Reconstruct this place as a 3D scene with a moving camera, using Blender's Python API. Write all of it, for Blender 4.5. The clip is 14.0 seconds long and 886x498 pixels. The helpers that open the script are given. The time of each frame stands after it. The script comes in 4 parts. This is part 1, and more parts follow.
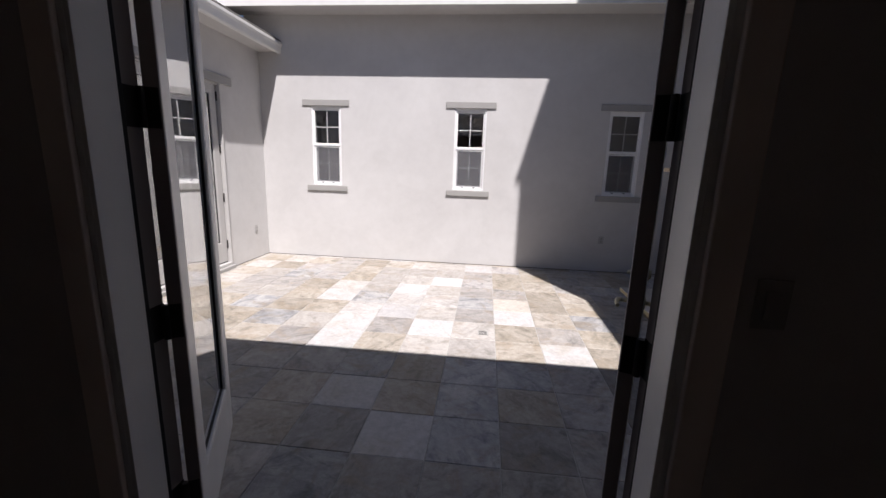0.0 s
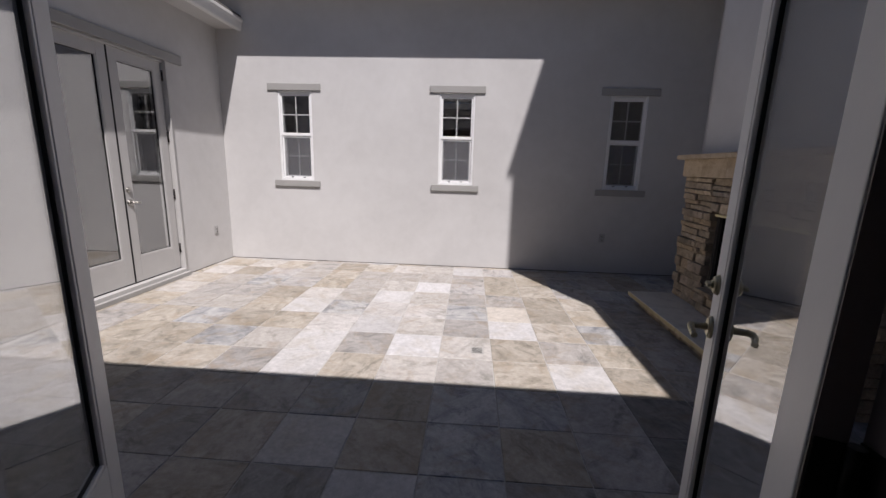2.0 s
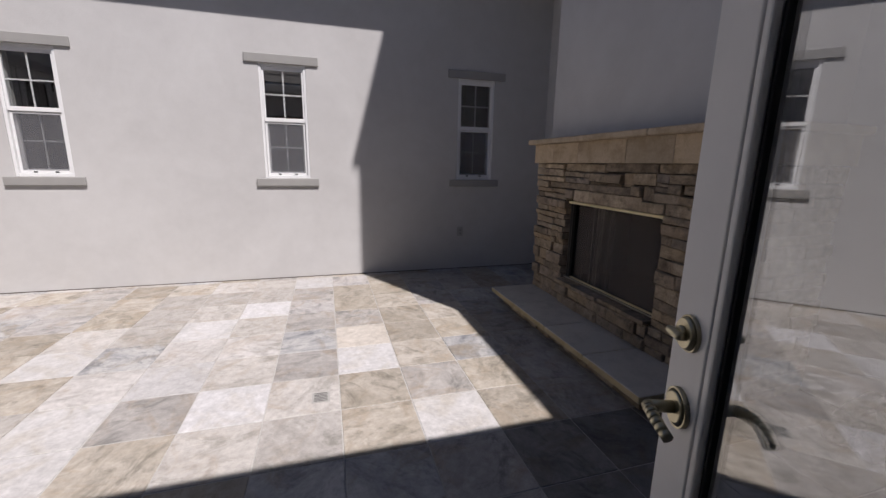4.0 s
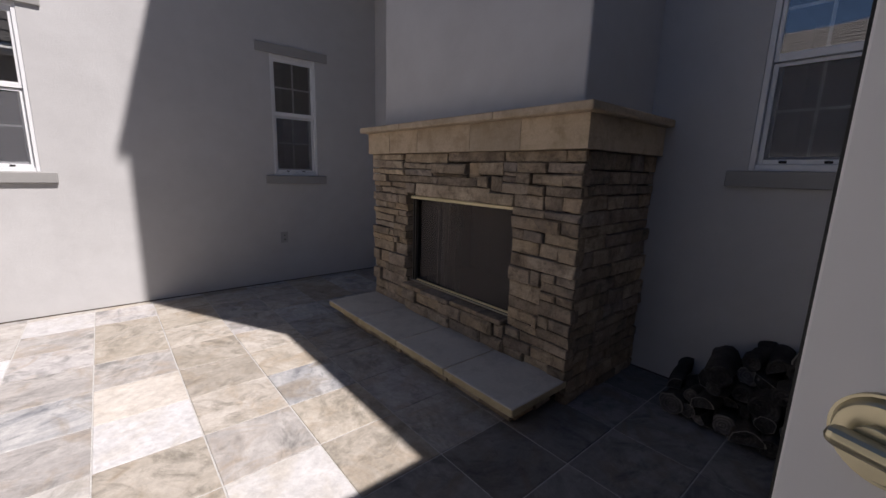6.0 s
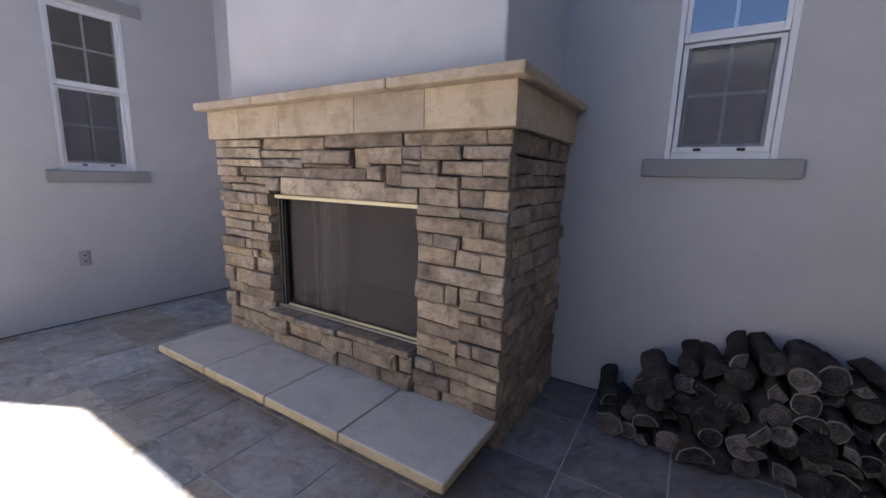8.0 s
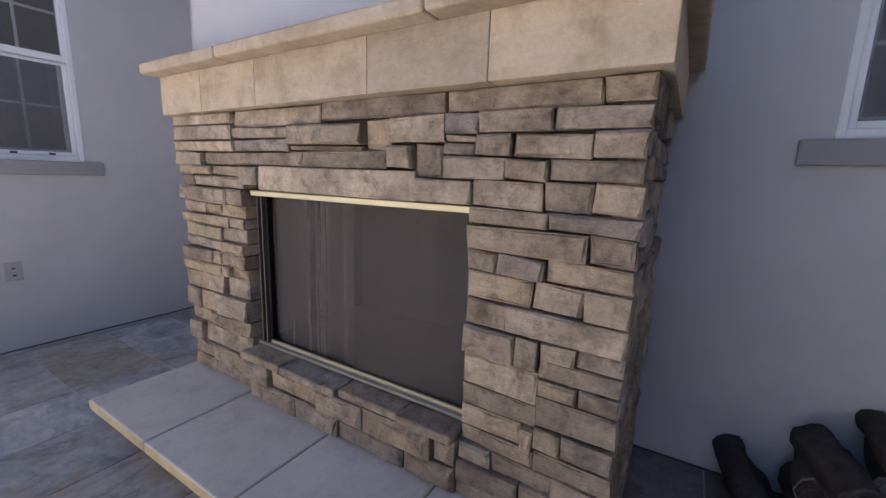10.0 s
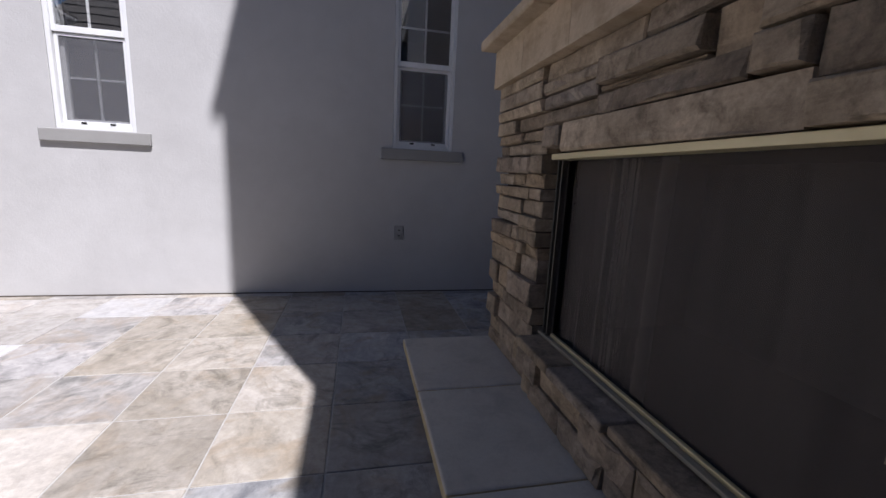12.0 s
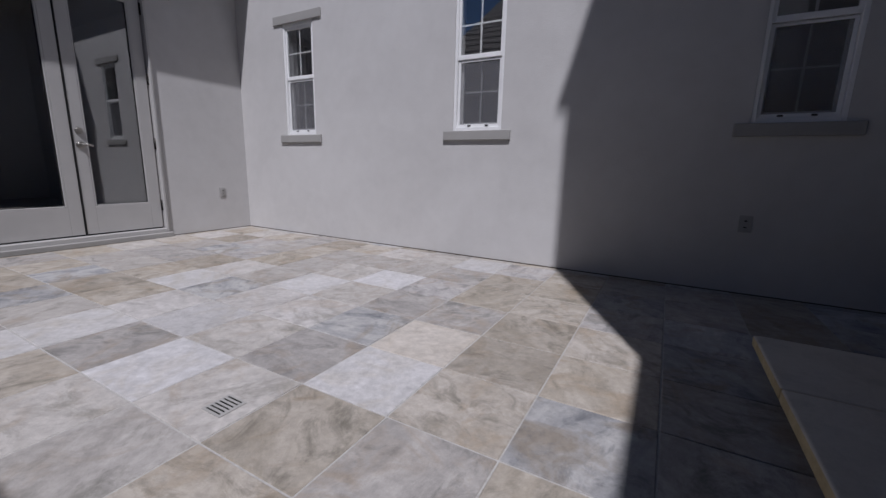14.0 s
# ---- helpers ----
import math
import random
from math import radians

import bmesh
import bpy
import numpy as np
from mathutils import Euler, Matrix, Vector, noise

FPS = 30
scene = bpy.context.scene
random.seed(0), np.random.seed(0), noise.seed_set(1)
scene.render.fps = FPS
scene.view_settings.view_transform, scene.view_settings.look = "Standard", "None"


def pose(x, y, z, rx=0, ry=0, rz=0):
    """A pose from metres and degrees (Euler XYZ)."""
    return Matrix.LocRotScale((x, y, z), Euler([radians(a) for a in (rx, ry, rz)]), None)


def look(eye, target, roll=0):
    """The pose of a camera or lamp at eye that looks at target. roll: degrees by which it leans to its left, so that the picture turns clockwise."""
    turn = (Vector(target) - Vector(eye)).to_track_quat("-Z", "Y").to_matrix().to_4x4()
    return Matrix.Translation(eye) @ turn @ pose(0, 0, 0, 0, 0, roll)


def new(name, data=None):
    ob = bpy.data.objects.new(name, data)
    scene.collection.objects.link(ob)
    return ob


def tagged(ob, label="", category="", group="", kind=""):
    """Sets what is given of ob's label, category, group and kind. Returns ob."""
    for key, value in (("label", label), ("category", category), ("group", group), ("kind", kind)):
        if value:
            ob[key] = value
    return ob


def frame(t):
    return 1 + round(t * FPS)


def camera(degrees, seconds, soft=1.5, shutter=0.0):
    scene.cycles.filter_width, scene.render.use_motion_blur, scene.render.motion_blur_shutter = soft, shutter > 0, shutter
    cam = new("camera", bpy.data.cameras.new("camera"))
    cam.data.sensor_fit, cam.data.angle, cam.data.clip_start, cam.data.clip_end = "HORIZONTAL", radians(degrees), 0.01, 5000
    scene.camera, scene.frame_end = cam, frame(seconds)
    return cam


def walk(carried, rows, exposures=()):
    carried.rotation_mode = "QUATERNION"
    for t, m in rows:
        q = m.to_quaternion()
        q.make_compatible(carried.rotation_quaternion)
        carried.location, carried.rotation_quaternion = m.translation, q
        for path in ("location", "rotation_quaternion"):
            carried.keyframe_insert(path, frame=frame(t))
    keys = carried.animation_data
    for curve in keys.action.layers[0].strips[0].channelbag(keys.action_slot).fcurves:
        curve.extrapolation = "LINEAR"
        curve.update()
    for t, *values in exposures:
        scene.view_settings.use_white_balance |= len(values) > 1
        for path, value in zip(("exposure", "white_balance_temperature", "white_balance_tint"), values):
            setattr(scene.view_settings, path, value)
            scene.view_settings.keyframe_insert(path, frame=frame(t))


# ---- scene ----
cam = camera(95.8, 14.0)
PATH = [
    (0, (0.094, 0.138, 1.514), (-0.102, 2.086, 1.106), 1.9),
    (0.5, (0.117, 0.257, 1.509), (-0.027, 2.21, 1.099), 1.8),
    (1, (0.091, 0.437, 1.476), (-0.023, 2.392, 1.07), 1.6),
    (1.5, (0.024, 0.591, 1.429), (-0.13, 2.543, 1.022), 1.4),
    (2, (0.038, 0.745, 1.397), (-0.087, 2.7, 0.993), 1.6),
    (2.5, (0.133, 0.942, 1.386), (0.114, 2.901, 0.984), 1.5),
    (3, (0.162, 1.113, 1.373), (0.328, 3.065, 0.971), 1.3),
    (3.2, (0.167, 1.18, 1.377), (0.406, 3.123, 0.968), 1.1),
    (5.5, (0.366, 1.841, 1.238), (1.486, 3.454, 0.857), 1.7),
    (6, (0.402, 1.915, 1.242), (1.673, 3.411, 0.86), 1.6),
    (6.5, (0.448, 1.994, 1.208), (1.838, 3.383, 0.838), 1.7),
    (7, (0.579, 2.114, 1.194), (2.063, 3.405, 0.832), 1.6),
    (7.5, (0.664, 2.249, 1.177), (2.261, 3.397, 0.815), 1.4),
    (7.7, (0.69, 2.303, 1.177), (2.334, 3.385, 0.821), 1.4),
    (9.8, (1.164, 2.846, 1.131), (2.895, 3.784, 0.781), 1.7),
    (10, (1.210, 2.898, 1.130), (2.891, 3.920, 0.775), 1.8),
    (10.5, (1.374, 3.045, 1.063), (2.884, 4.316, 0.741), 2.7),
    (11, (1.503, 3.148, 1.027), (2.729, 4.689, 0.68), 2.8),
    (11.5, (1.541, 3.158, 1.0), (2.373, 4.94, 0.639), 2.7),
    (12, (1.539, 3.097, 0.96), (1.955, 5.02, 0.6), 2.7),
    (12.5, (1.552, 3.055, 0.911), (1.576, 5.019, 0.536), 2.4),
    (13, (1.497, 3.01, 0.856), (1.184, 4.946, 0.467), 2.1),
    (13.5, (1.434, 2.977, 0.825), (0.794, 4.831, 0.435), 1.9),
    (14, (1.377, 2.928, 0.815), (0.429, 4.643, 0.419), 1.4),
]
EXPOSURES = [(0.0, 0.71, 6300), (0.5, 0.68, 6300), (1.5, 0.43, 6300), (2.5, 0.19, 6300), (3.0, 0.16, 6300), (5.5, 0.52, 6350), (6.0, 0.58, 6350), (6.5, 0.98, 6350), (7.0, 1.66, 6250), (7.5, 2.23, 6050), (10.0, 2.47, 5950), (10.5, 1.89, 5950), (11.0, 1.26, 5950), (11.5, 0.88, 5950), (12.0, 0.6, 5900), (12.5, 0.24, 5900), (13.0, -0.03, 5850), (13.5, -0.3, 5800), (14.0, -0.41, 5800)]
walk(cam, [(t, look(eye, target, roll)) for t, eye, target, roll in PATH], [(t, stops, kelvin, 18) for t, stops, kelvin in EXPOSURES])

# ---- world, sun, large lights ----
SUN_WAY = Vector((-0.457, 0.895, -1.745))
sun_data = bpy.data.lights.new("sun", "SUN")
sun_data.energy, sun_data.angle, sun_data.color = 5.0, radians(0.6), (1.0, 0.965, 0.9)
sun = new("sun", sun_data)
sun.matrix_world = look((6, -12, 22), Vector((6, -12, 22)) + SUN_WAY)
world = bpy.data.worlds.new("sky")
scene.world = world
world.use_nodes = True
sky_node = world.node_tree.nodes.new("ShaderNodeTexSky")
sky_node.sky_type, sky_node.sun_disc = "NISHITA", False
sky_node.sun_elevation, sky_node.sun_rotation = radians(60.1), radians(153.0)
sky_node.air_density, sky_node.dust_density, sky_node.ozone_density = 0.8, 0.0, 2.5
back = world.node_tree.nodes["Background"]
world.node_tree.links.new(sky_node.outputs[0], back.inputs[0])
back.inputs[1].default_value = 0.05


# ---- materials ----
class Mat:
    """A node material with a Principled shader and short ways to add noise and bump."""

    def __init__(self, name, rough=0.6, metal=0.0, spec=0.5):
        self.m = bpy.data.materials.new(name)
        self.m.use_nodes = True
        self.t = self.m.node_tree
        self.p = self.t.nodes["Principled BSDF"]
        self.p.inputs["Roughness"].default_value = rough
        self.p.inputs["Metallic"].default_value = metal
        self.p.inputs["Specular IOR Level"].default_value = spec
        self.co = self.t.nodes.new("ShaderNodeTexCoord").outputs["Object"]
        self.height = None

    def node(self, kind, **inputs):
        n = self.t.nodes.new("ShaderNode" + kind)
        for key, value in inputs.items():
            self.put(n.inputs[key.replace("_", " ")], value)
        return n

    def put(self, socket, value):
        if isinstance(value, bpy.types.NodeSocket):
            self.t.links.new(value, socket)
        else:
            socket.default_value = value

    def shuffled(self, amount=20.0):
        """Coordinates moved by each object's own random number."""
        r = self.node("ObjectInfo").outputs["Random"]
        n = self.node("VectorMath")
        n.operation = "MULTIPLY_ADD"
        self.put(n.inputs[0], r)
        n.inputs[1].default_value = (amount, amount * 1.7, amount * 0.6)
        self.put(n.inputs[2], self.co)
        self.co = n.outputs[0]
        return r

    def stretch(self, x, y, z):
        n = self.node("Mapping", Vector=self.co)
        n.inputs["Scale"].default_value = (x, y, z)
        return n.outputs[0]

    def noise(self, scale, detail=4.0, rough=0.55, warp=0.0, co=None):
        n = self.node("TexNoise", Vector=co or self.co, Scale=scale, Detail=detail, Roughness=rough, Distortion=warp)
        return n.outputs["Fac"]

    def ramp(self, fac, *stops):
        n = self.node("ValToRGB", Fac=fac)
        e = n.color_ramp.elements
        while len(e) < len(stops):
            e.new(0.5)
        for i, (at, c) in enumerate(stops):
            e[i].position = at
            e[i].color = (*c, 1) if len(c) == 3 else (c[0], c[0], c[0], 1)
        return n.outputs[0]

    def mix(self, fac, a, b, how="MIX"):
        n = self.t.nodes.new("ShaderNodeMix")
        n.data_type, n.blend_type = "RGBA", how
        self.put(n.inputs[0], fac)
        for s, v in ((n.inputs[6], a), (n.inputs[7], b)):
            self.put(s, (*v, 1) if isinstance(v, tuple) else v)
        return n.outputs[2]

    def math(self, how, a, b):
        n = self.node("Math")
        n.operation = how
        self.put(n.inputs[0], a)
        self.put(n.inputs[1], b)
        return n.outputs[0]

    def colour(self, value):
        self.put(self.p.inputs["Base Color"], (*value, 1) if isinstance(value, tuple) else value)
        return self

    def bump(self, fac, depth, strength=1.0):
        n = self.node("Bump", Height=fac, Distance=depth, Strength=strength)
        if self.height:
            self.put(n.inputs["Normal"], self.height)
        self.height = n.outputs[0]
        self.put(self.p.inputs["Normal"], self.height)
        return self


def grey(v):
    return (v, v, v)


def stucco_material(name, low, high):
    k = Mat(name, 0.92, spec=0.2)
    big = k.noise(0.9, 5, 0.6, 0.6)
    mid = k.noise(7, 4, 0.6)
    c = k.mix(k.ramp(big, (0.32, grey(0.0)), (0.7, grey(1.0))), low, high)
    k.colour(k.mix(0.10, c, k.ramp(mid, (0.3, grey(0.35)), (0.7, grey(0.62))), "OVERLAY"))
    k.bump(k.noise(3.5, 3), 0.012, 0.30).bump(k.noise(60, 3, 0.65), 0.0028, 0.36).bump(k.noise(230, 2), 0.001, 0.4)
    return k.m


def paint_material(name, colour, rough=0.45):
    k = Mat(name, rough, spec=0.4)
    n = k.noise(5, 4, 0.6)
    k.colour(k.mix(k.ramp(n, (0.3, grey(0)), (0.75, grey(1))), tuple(v * 0.92 for v in colour), colour))
    k.bump(k.noise(90, 2, co=k.stretch(1, 1, 0.08)), 0.0006, 0.35)
    return k.m


def slate_material(name, dark, base, light, stain, rough=0.62):
    """Cleft natural stone: one hue family with layered clouds, smudges and rusty stains, each tile turned its own way."""
    k = Mat(name, rough, spec=0.35)
    r = k.shuffled()
    turn = k.node("VectorRotate", Vector=k.co, Angle=k.math("MULTIPLY", r, 40.0))
    turn.rotation_type = "Z_AXIS"
    k.co = turn.outputs[0]
    cloud = k.noise(2.8, 8, 0.66, 0.9, k.stretch(1, 2.2, 1))
    smudge = k.noise(5.0, 8, 0.72, 0.7, k.stretch(1, 1.6, 1))
    rust = k.noise(3.4, 7, 0.66, 0.8, k.stretch(1.7, 1, 1))
    grain = k.noise(26, 6, 0.75)
    fine = k.noise(120, 3, 0.7)
    c = k.mix(k.ramp(cloud, (0.36, grey(0)), (0.60, grey(1))), base, light)
    c = k.mix(k.ramp(rust, (0.50, grey(0)), (0.66, grey(0.8))), c, stain)
    c = k.mix(k.ramp(smudge, (0.51, grey(0)), (0.67, grey(0.85))), c, dark)
    c = k.mix(0.5, c, k.ramp(grain, (0.28, grey(0.26)), (0.72, grey(0.72))), "OVERLAY")
    c = k.mix(1.0, c, k.ramp(r, (0.0, (0.84, 0.83, 0.82)), (0.5, (1.0, 0.985, 0.96)), (1.0, (1.1, 1.1, 1.12))), "MULTIPLY")
    k.colour(c)
    k.put(k.p.inputs["Roughness"], k.ramp(grain, (0.2, grey(rough - 0.14)), (0.8, grey(rough + 0.12))))
    k.bump(smudge, 0.008, 0.5).bump(cloud, 0.010, 0.35).bump(grain, 0.003, 0.5).bump(fine, 0.0008, 0.4)
    return k.m


def ledge_material(name, dark, base, light, vary=1.0, size=1.0):
    """Split stone; vary sets how far pieces differ, size how large the clouds are."""
    k = Mat(name, 0.85, spec=0.25)
    r = k.shuffled()
    cloud = k.noise(5 / size, 6, 0.62, 0.5)
    patch = k.noise(16 / size, 7, 0.7, 0.4)
    fine = k.noise(70, 5, 0.75)
    strata = k.noise(26, 5, 0.7, 0.6, k.stretch(0.28, 0.28, 2.4))
    c = k.mix(k.ramp(cloud, (0.34, grey(0)), (0.66, grey(1))), base, light)
    c = k.mix(k.ramp(patch, (0.47, grey(0)), (0.70, grey(0.7))), c, dark)
    c = k.mix(0.06 + 0.42 * vary, c, k.ramp(fine, (0.25, grey(0.27)), (0.75, grey(0.70))), "OVERLAY")
    c = k.mix(0.32 * vary, c, k.ramp(strata, (0.3, grey(0.30)), (0.7, grey(0.66))), "OVERLAY")
    hue = k.ramp(r, (0.0, (0.62, 0.58, 0.58)), (0.17, (1.16, 1.04, 0.88)), (0.34, (0.80, 0.78, 0.82)), (0.5, (1.42, 1.30, 1.14)), (0.67, (0.74, 0.68, 0.63)), (0.84, (1.0, 0.93, 0.90)), (1.0, (1.18, 1.02, 0.82)))
    k.colour(k.mix(vary, c, hue, "MULTIPLY"))
    k.bump(cloud, 0.008, 0.5 * vary + 0.05).bump(patch, 0.006, 0.6 * vary + 0.08).bump(k.noise(34, 5, 0.7), 0.006, 0.75 * vary + 0.1).bump(strata, 0.006, 0.55 * vary).bump(fine, 0.0016, 0.5 * vary + 0.1)
    return k.m


def metal_material(name, colour, rough, metal=1.0):
    k = Mat(name, rough, metal)
    n = k.noise(40, 3)
    k.colour(k.mix(n, tuple(v * 0.8 for v in colour), colour))
    k.put(k.p.inputs["Roughness"], k.ramp(n, (0.3, grey(rough * 0.8)), (0.7, grey(min(1, rough * 1.3)))))
    return k.m


def plain_material(name, colour, rough=0.8, grain=30):
    k = Mat(name, rough, spec=0.3)
    n = k.noise(grain, 4, 0.6)
    k.colour(k.mix(k.ramp(n, (0.3, grey(0)), (0.7, grey(1))), tuple(v * 0.75 for v in colour), colour))
    k.bump(n, 0.002, 0.4)
    return k.m


def glass_material(name):
    k = Mat(name, 0.0)
    t = k.t
    clear = t.nodes.new("ShaderNodeBsdfTransparent")
    clear.inputs[0].default_value = (0.93, 0.94, 0.94, 1)
    gloss = t.nodes.new("ShaderNodeBsdfGlossy")
    gloss.inputs["Roughness"].default_value = 0.012
    wave = k.noise(2.2, 2, 0.5)
    b = k.node("Bump", Height=wave, Distance=0.004, Strength=0.12)
    t.links.new(b.outputs[0], gloss.inputs["Normal"])
    facing = t.nodes.new("ShaderNodeLayerWeight").outputs["Facing"]
    steep = k.math("POWER", facing, 2.6)
    amount = k.math("MULTIPLY_ADD", steep, 0.92)
    amount.node.inputs[2].default_value = 0.21
    both = t.nodes.new("ShaderNodeMixShader")
    t.links.new(amount, both.inputs[0])
    t.links.new(clear.outputs[0], both.inputs[1])
    t.links.new(gloss.outputs[0], both.inputs[2])
    t.links.new(both.outputs[0], t.nodes["Material Output"].inputs[0])
    return k.m


def mesh_material(name, colour, cover, rough=0.6, metal=0.0):
    """Fine woven mesh: partly open."""
    k = Mat(name, rough, metal)
    k.colour(k.mix(k.noise(60, 3), tuple(v * 0.8 for v in colour), colour))
    k.p.inputs["Alpha"].default_value = cover
    return k.m


def curtain_material(name, colour, depth):
    """Woven steel rings hanging in fine pleats: the cover changes from pleat to pleat, with a fine slanting weave."""
    k = Mat(name, 0.7, 0.0)
    pleat = k.noise(46, 4, 0.7, co=k.stretch(1, 1, 0.012))
    broad = k.noise(5, 3, 0.5, co=k.stretch(1, 1, 0.05))
    weave = k.noise(260, 2, 0.5)
    k.colour(k.mix(k.ramp(pleat, (0.38, grey(0)), (0.68, grey(1))), tuple(v * (1 - 0.22 * depth) for v in colour), tuple(v * (1 + 0.45 * depth) for v in colour)))
    open_part = k.math("MULTIPLY_ADD", pleat, 0.30 * depth)
    open_part.node.inputs[2].default_value = 0.20 - 0.15 * depth
    more = k.math("MULTIPLY_ADD", broad, 0.68)
    k.put(more.node.inputs[2], open_part)
    last = k.math("MULTIPLY_ADD", weave, 0.3)
    k.put(last.node.inputs[2], more)
    k.put(k.p.inputs["Alpha"], last)
    return k.m


STUCCO = stucco_material("stucco", (0.485, 0.474, 0.466), (0.548, 0.538, 0.530))
TRIM_STUCCO = stucco_material("trim stucco", (0.295, 0.287, 0.275), (0.344, 0.336, 0.324))
WHITE = paint_material("white vinyl", (0.80, 0.80, 0.80), 0.4)
DOOR_PAINT = paint_material("door paint", (0.44, 0.43, 0.42), 0.45)
LEAF_PAINT = paint_material("white door paint", (0.78, 0.77, 0.76), 0.42)
FASCIA = paint_material("fascia paint", (0.72, 0.71, 0.69), 0.5)
INNER_WALL = paint_material("inner wall paint", (0.84, 0.75, 0.69), 0.85)
INNER_FLOOR = plain_material("inner floor wood", (0.46, 0.36, 0.28), 0.5, 8)
# interior darkness put into the colour, not a real wall paint
UNLIT_ROOM = plain_material("near-black paint for unlit rooms", (0.04, 0.039, 0.038), 0.9, 4)
GLASS = glass_material("window glass")
SCREEN = mesh_material("insect screen", (0.22, 0.22, 0.235), 0.32)
CURTAIN = curtain_material("hanging steel mesh", (0.074, 0.061, 0.055), 0.75)
GATHERED = curtain_material("gathered steel mesh", (0.076, 0.063, 0.057), 1.0)
GROUT = plain_material("grout", (0.45, 0.435, 0.41), 0.95, 60)
SOIL = plain_material("dry ground", (0.22, 0.18, 0.13), 0.95, 3)
ROOF_TILE = plain_material("roof tile", (0.20, 0.185, 0.172), 0.9, 6)
RUBBER = plain_material("black seal", (0.012, 0.012, 0.012), 0.6, 40)
HINGE = metal_material("oil-rubbed bronze", (0.03, 0.027, 0.025), 0.5, 0.8)
NICKEL = metal_material("satin nickel", (0.50, 0.455, 0.32), 0.34)
GREY_NICKEL = metal_material("grey nickel", (0.45, 0.43, 0.40), 0.36)
BRASS = metal_material("dull brass", (0.66, 0.58, 0.36), 0.5, 0.55)
OLD_BRASS = metal_material("tarnished brass", (0.36, 0.335, 0.27), 0.6, 0.4)
BRONZE_STRIP = metal_material("dark bronze strip", (0.24, 0.21, 0.205), 0.5, 0.2)
SIDE_METAL = metal_material("brown side metal", (0.13, 0.11, 0.097), 0.65, 0.1)
TRACK = metal_material("bronze track", (0.10, 0.09, 0.082), 0.5, 0.6)
PLASTIC = paint_material("outlet plastic", (0.37, 0.36, 0.35), 0.5)
MORTAR = plain_material("mortar", (0.10, 0.085, 0.07), 0.95, 40)
SOOT = plain_material("sooty brick", (0.045, 0.04, 0.038), 0.95, 12)
IRON = metal_material("drain iron", (0.42, 0.41, 0.39), 0.7, 0.3)
T_PALE = slate_material("pale quartzite", (0.377, 0.369, 0.369), (0.426, 0.418, 0.418), (0.476, 0.467, 0.471), (0.394, 0.369, 0.336))
T_CREAM = slate_material("cream quartzite", (0.238, 0.228, 0.205), (0.358, 0.338, 0.317), (0.432, 0.412, 0.392), (0.328, 0.291, 0.250))
T_PEACH = slate_material("peach quartzite", (0.345, 0.315, 0.278), (0.405, 0.370, 0.328), (0.45, 0.415, 0.372), (0.385, 0.345, 0.295))
T_TAN = slate_material("tan quartzite", (0.160, 0.146, 0.119), (0.296, 0.265, 0.221), (0.384, 0.351, 0.307), (0.280, 0.230, 0.172))
T_GREY = slate_material("grey quartzite", (0.148, 0.146, 0.139), (0.275, 0.262, 0.253), (0.375, 0.358, 0.344), (0.295, 0.250, 0.205))
# tile colour lowered to deepen the shade of the south-east corner
T_SHADED = slate_material("shade-darkened quartzite", (0.07, 0.07, 0.074), (0.15, 0.145, 0.144), (0.22, 0.213, 0.21), (0.165, 0.135, 0.11))
T_BLUE = slate_material("blue-grey quartzite", (0.131, 0.139, 0.156), (0.271, 0.275, 0.287), (0.410, 0.406, 0.402), (0.254, 0.217, 0.172))
LEDGE = ledge_material("ledgestone", (0.066, 0.055, 0.044), (0.238, 0.203, 0.160), (0.43, 0.375, 0.300))
MANTEL = ledge_material("cast mantel stone", (0.285, 0.222, 0.145), (0.41, 0.335, 0.235), (0.52, 0.44, 0.335), 0.45, 2.0)
HEARTH = ledge_material("hearth slab", (0.36, 0.342, 0.312), (0.475, 0.455, 0.412), (0.53, 0.508, 0.465), 0.24, 2.5)
# same slab stone, coloured yellower for warm light bounced off the sunlit floor
HEARTH_BOUNCE = ledge_material("hearth edge tinted by floor bounce", (0.310, 0.249, 0.142), (0.430, 0.361, 0.224), (0.499, 0.430, 0.284), 0.3, 1.5)
BARK = ledge_material("weathered bark", (0.014, 0.012, 0.011), (0.034, 0.029, 0.026), (0.075, 0.066, 0.06))


def cut_wood_material():
    k = Mat("weathered cut wood", 0.9, spec=0.2)
    rings = k.node("TexWave", Vector=k.co, Scale=22.0, Distortion=4.5, Detail=3.0)
    r = k.shuffled(3.0)
    rings.wave_type, rings.rings_direction = "RINGS", "X"
    c = k.mix(rings.outputs[1], (0.08, 0.070, 0.064), (0.125, 0.112, 0.102))
    c = k.mix(k.ramp(k.noise(11, 5, 0.65), (0.40, grey(0)), (0.62, grey(0.9))), c, (0.035, 0.03, 0.027))
    k.colour(k.mix(1.0, c, k.ramp(r, (0.0, grey(0.3)), (0.7, grey(0.8)), (1.0, grey(1.8))), "MULTIPLY"))
    k.bump(rings.outputs[1], 0.002, 0.5)
    return k.m


CUT_WOOD = cut_wood_material()
RIM_WOOD = plain_material("pale wood rim", (0.21, 0.185, 0.16), 0.9, 50)


# ---- small building kit ----
def base_of(ob):
    m = ob.matrix_basis.copy()
    while ob.parent:
        ob = ob.parent
        m = ob.matrix_basis @ m
    return m


def link_mesh(name, bm, material):
    me = bpy.data.meshes.new(name)
    bm.normal_update()
    bm.to_mesh(me)
    bm.free()
    for m in material if isinstance(material, (list, tuple)) else (material,):
        me.materials.append(m)
    return new(name, me)


